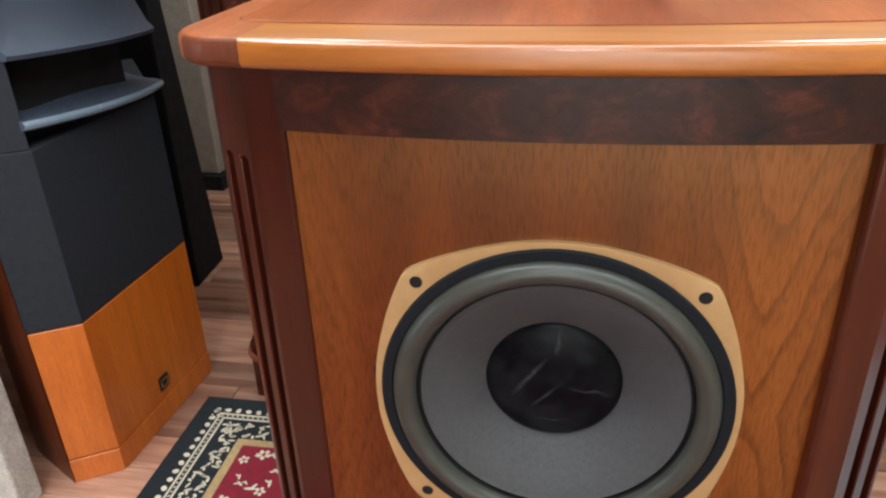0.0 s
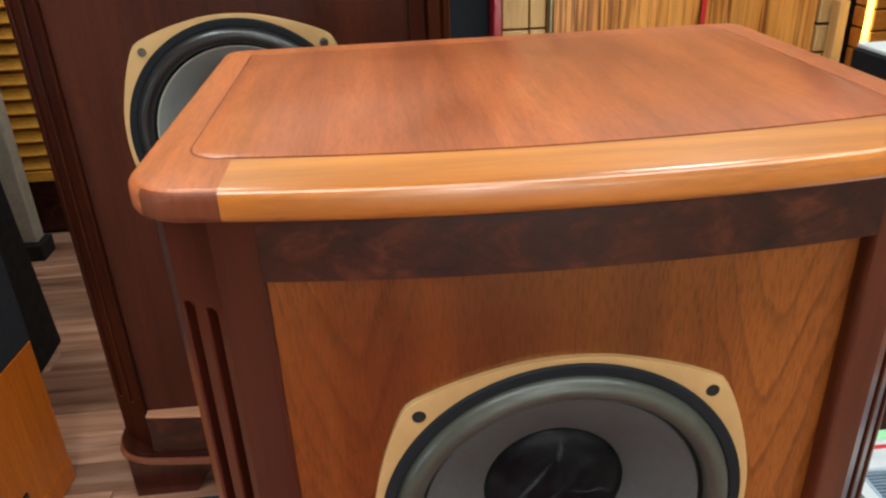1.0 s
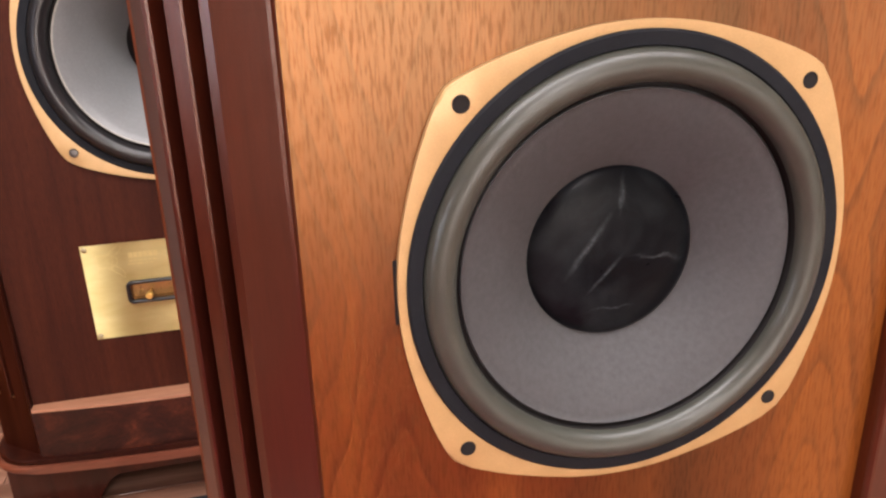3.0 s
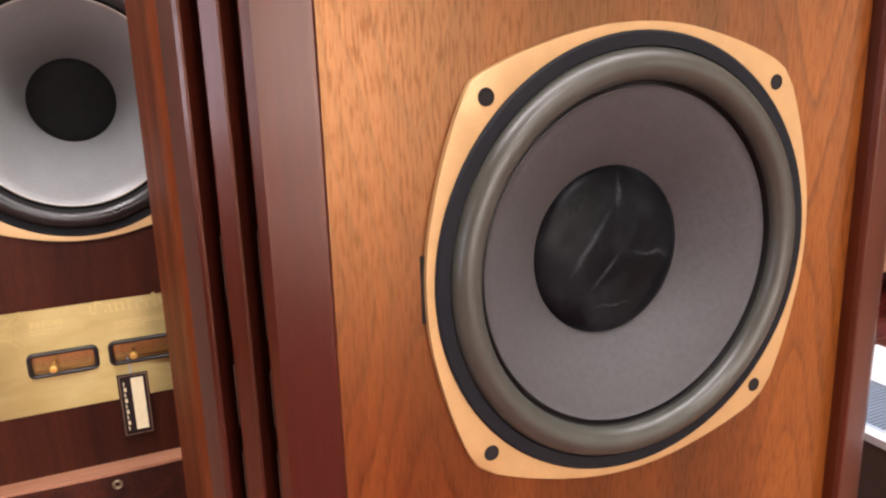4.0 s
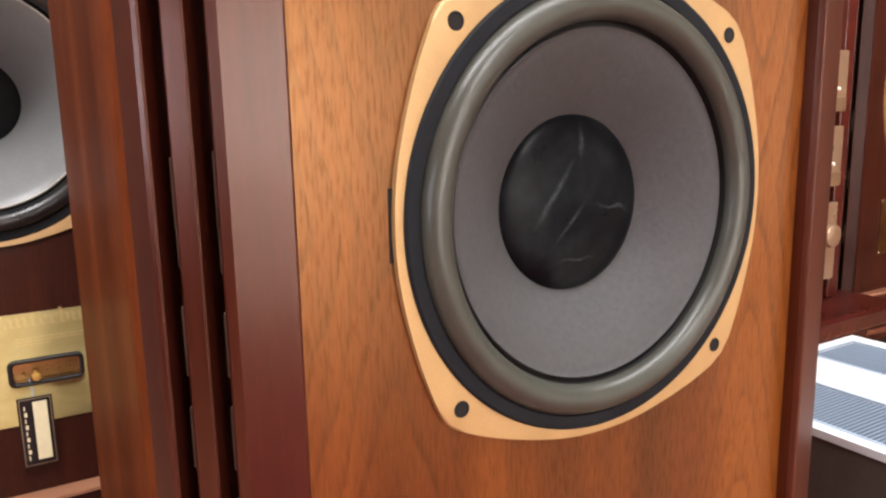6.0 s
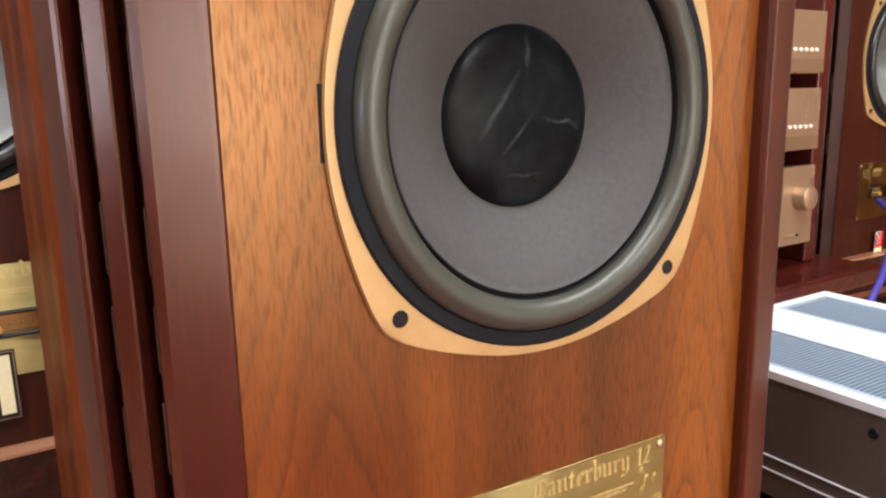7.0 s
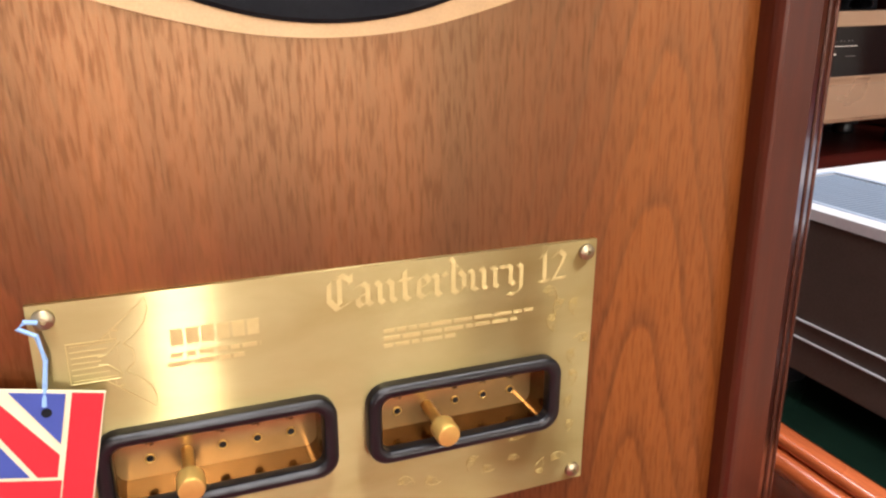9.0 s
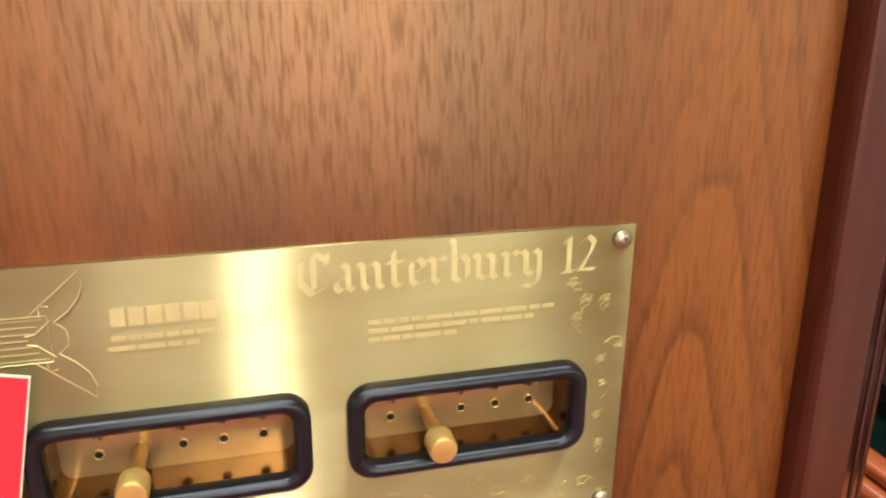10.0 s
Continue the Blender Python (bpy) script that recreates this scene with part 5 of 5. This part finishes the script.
zp = thing("zebra_wood_panel", pose(0, 0, 0), "striped zebra wood diffuser panel of narrow boards", "wall panel")
rnd = random.Random(12)
x = 0.475
while x < 1.40:
    w = rnd.uniform(0.05, 0.12)
    dp = rnd.uniform(0, 0.006)
    part("board", box(x, min(1.405, x + w) - 0.0015, 2.63 - dp, 2.70, 0.0, 1.5, 0.001, 1), "zebra_light", zp)
    x += w
tg = thing("red_tag", pose(0.991, 2.606, 0.69), "small red hanging tag", "tag")
part("card", box(-0.008, 0.008, -0.001, 0.001, -0.06, 0.05, 0.0005, 1), "red", tg)
part("clip", box(-0.006, 0.006, -0.002, 0.002, 0.051, 0.065, 0.001, 1), "white_led", tg)

ps = thing("pine_shelving", pose(0, 0, 0), "pale pine shelving with upright post", "shelf")
part("upright", box(1.438, 1.474, 2.55, 2.60, 0, 0.69, 0.004), "pine", ps)
part("shelf_back", box(1.41, 1.70, 2.70, 2.74, 0, 1.5), "void", ps)
for i in range(10):
    part("pine_block", box(1.412, 1.503, 2.62, 2.699, 0.02 + 0.098 * i, 0.108 + 0.098 * i, 0.003), "pine", ps)

lb = thing("glowing_wood_box", pose(0, 0, 0), "orange wooden box lit by yellow lamp", "box")
for i in range(7):
    part("board", box(1.522, 2.1, 2.48, 2.60, 0.46 + 0.07 * i, 0.525 + 0.07 * i, 0.004), "edge", lb)
part("box_support", box(1.54, 2.08, 2.5, 2.6, 0, 0.459), "burl", lb)
part("lamp_strip", box(1.506, 1.52, 2.49, 2.51, 0.5, 0.95, 0.004), "glow", lb, "glowing yellow lamp strip")

bb = thing("black_equipment_box", pose(0, 0, 0), "black equipment case with pale grey top", "cabinet")
part("case_body", box(0.885, 1.38, 1.415, 1.595, 0.251, 0.755, 0.004), "gasket", bb)
part("case_top", box(0.89, 1.375, 1.42, 1.59, 0.756, 0.766, 0.003), "silver", bb, "pale grey top")

# ---- rug ----
rug = thing("patterned_rug", pose(0, 0, 0), "dark bordered rug with red field and cream flowers", "rug")
RX0, RX1, RY0, RY1 = -0.785, 0.42, -1.9, 1.253
part("backing", box(RX0, RX1, RY0, RY1, 0.0, 0.004, 0.0015, 1), "rug_dark", rug)


def band(i0, i1, z, mat, name):
    o = [(RX0 + i0, RY0 + i0), (RX1 - i0, RY0 + i0), (RX1 - i0, RY1 - i0), (RX0 + i0, RY1 - i0)]
    n = [(RX0 + i1, RY0 + i1), (RX1 - i1, RY0 + i1), (RX1 - i1, RY1 - i1), (RX0 + i1, RY1 - i1)]
    part(name, frame_ring(o, n, 0.0035, z), mat, rug)


band(0.053, 0.057, 0.0048, "rug_cream", "woven_line")
band(0.066, 0.070, 0.0048, "rug_cream", "woven_line")
band(0.128, 0.146, 0.0048, "rug_gold", "woven_line")
part("red_field", box(RX0 + 0.146, RX1 - 0.146, RY0 + 0.146, RY1 - 0.146, 0.0035, 0.0047), "rug_red", rug)


def motif(bm, x, y, rx, ry, a, n=8, z=0.0052):
    c, s = math.cos(a), math.sin(a)
    top = [bm.verts.new((x + c * rx * math.cos(t) - s * ry * math.sin(t), y + s * rx * math.cos(t) + c * ry * math.sin(t), z)) for t in [2 * math.pi * i / n for i in range(n)]]
    low = [bm.verts.new((v.co.x, v.co.y, 0.0035)) for v in top]
    bm.faces.new(top)
    for i in range(n):
        bm.faces.new((low[i], low[(i + 1) % n], top[(i + 1) % n], top[i]))


rnd = random.Random(7)
bm, bf = bmesh.new(), bmesh.new()
ALONG = [(RX0, y, 0) for y in [RY0 + 0.05 + 0.0235 * i for i in range(int((RY1 - RY0) / 0.0235) - 2)]] + [(x, RY1, 1) for x in [RX0 + 0.045 + 0.0235 * i for i in range(44)]]
for x, y, side in ALONG:
    if (side == 0 and y > RY1 - 0.04) or (side == 1 and x > RX1 - 0.05):
        continue
    px, py = (x + 0.043, y) if side == 0 else (x, y - 0.043)
    motif(bm, px, py, 0.0068 + rnd.uniform(-0.001, 0.001), 0.0056, rnd.random() * 3)
    # checks between the two lines
    for q in (-0.006, 0.006):
        px, py = (x + 0.0615, y + q) if side == 0 else (x + q, y - 0.0615)
        motif(bm, px, py, 0.003, 0.002, 0.7 if side == 0 else 2.2, 4)
    # leaf band
    if (side == 0 and y < RY1 - 0.08) or (side == 1 and x > RX0 + 0.08):
        for j in range(6):
            off = 0.082 + 0.04 * rnd.random()
            px, py = (x + off, y + rnd.uniform(-0.01, 0.01)) if side == 0 else (x + rnd.uniform(-0.01, 0.01), y - off)
            motif(bm, px, py, rnd.uniform(0.005, 0.01), rnd.uniform(0.0016, 0.0034), rnd.uniform(0, 3.1), 6)
for i in range(520):
    cx, cy = rnd.uniform(RX0 + 0.165, RX0 + 0.62), rnd.uniform(-0.2, RY1 - 0.165)
    r = rnd.uniform(0.005, 0.0105)
    if i % 3 == 0:
        for k in range(5):
            a = 2 * math.pi * k / 5 + cx * 9
            motif(bf, cx + r * math.cos(a), cy + r * math.sin(a), r * 0.62, r * 0.5, a, 6)
    else:
        a = rnd.uniform(0, 3.1)
        motif(bf, cx, cy, r * 1.3, r * 0.36, a, 6)
        motif(bf, cx + r * math.cos(a + 0.8), cy + r * math.sin(a + 0.8), r * 0.8, r * 0.3, a + 1.0, 6)
tagged(part("border_pattern", bm, "rug_cream", rug), kind="stuff")
tagged(part("flower_pattern", bf, "rug_cream", rug), kind="stuff")

# ---- floor boards ----
BW = 0.092
rnd = random.Random(3)
y = -2.38
mesh_cache = {}
while y < 2.66:
    x = -1.63
    while x < 3.37:
        ln = min(rnd.choice((0.6, 0.75, 0.9, 1.05, 1.2)) if x > -1.6 else rnd.choice((0.3, 0.45, 0.6, 0.9)), round(3.38 - x, 3))
        if 3.38 - (x + ln) < 0.1:
            ln = round(3.38 - x, 3)
        if ln not in mesh_cache:
            b = box(0, ln - 0.0012, 0, BW - 0.0012, -0.012, 0.0, 0.0012, 1)
            o = part("floor_board", b, "board", floor)
            mesh_cache[ln] = o.data
        else:
            o = new("floor_board", mesh_cache[ln])
            o.parent = floor
        o.matrix_basis = Matrix.Translation((x, y, 0))
        x += ln
    y += BW

# boards behind the camera, laid on in one sheet
bm = bmesh.new()
y = -6.86
while y < -2.4:
    x = -1.63
    while x < 3.3:
        ln = min(rnd.choice((0.75, 0.9, 1.2)), 3.378 - x)
        box(x, x + ln - 0.0012, y, min(y + BW, -2.382) - 0.0012, -0.012, 0.0, bm=bm)
        x += ln
    y += BW
tagged(part("board_field", bm, "board", floor), kind="stuff")
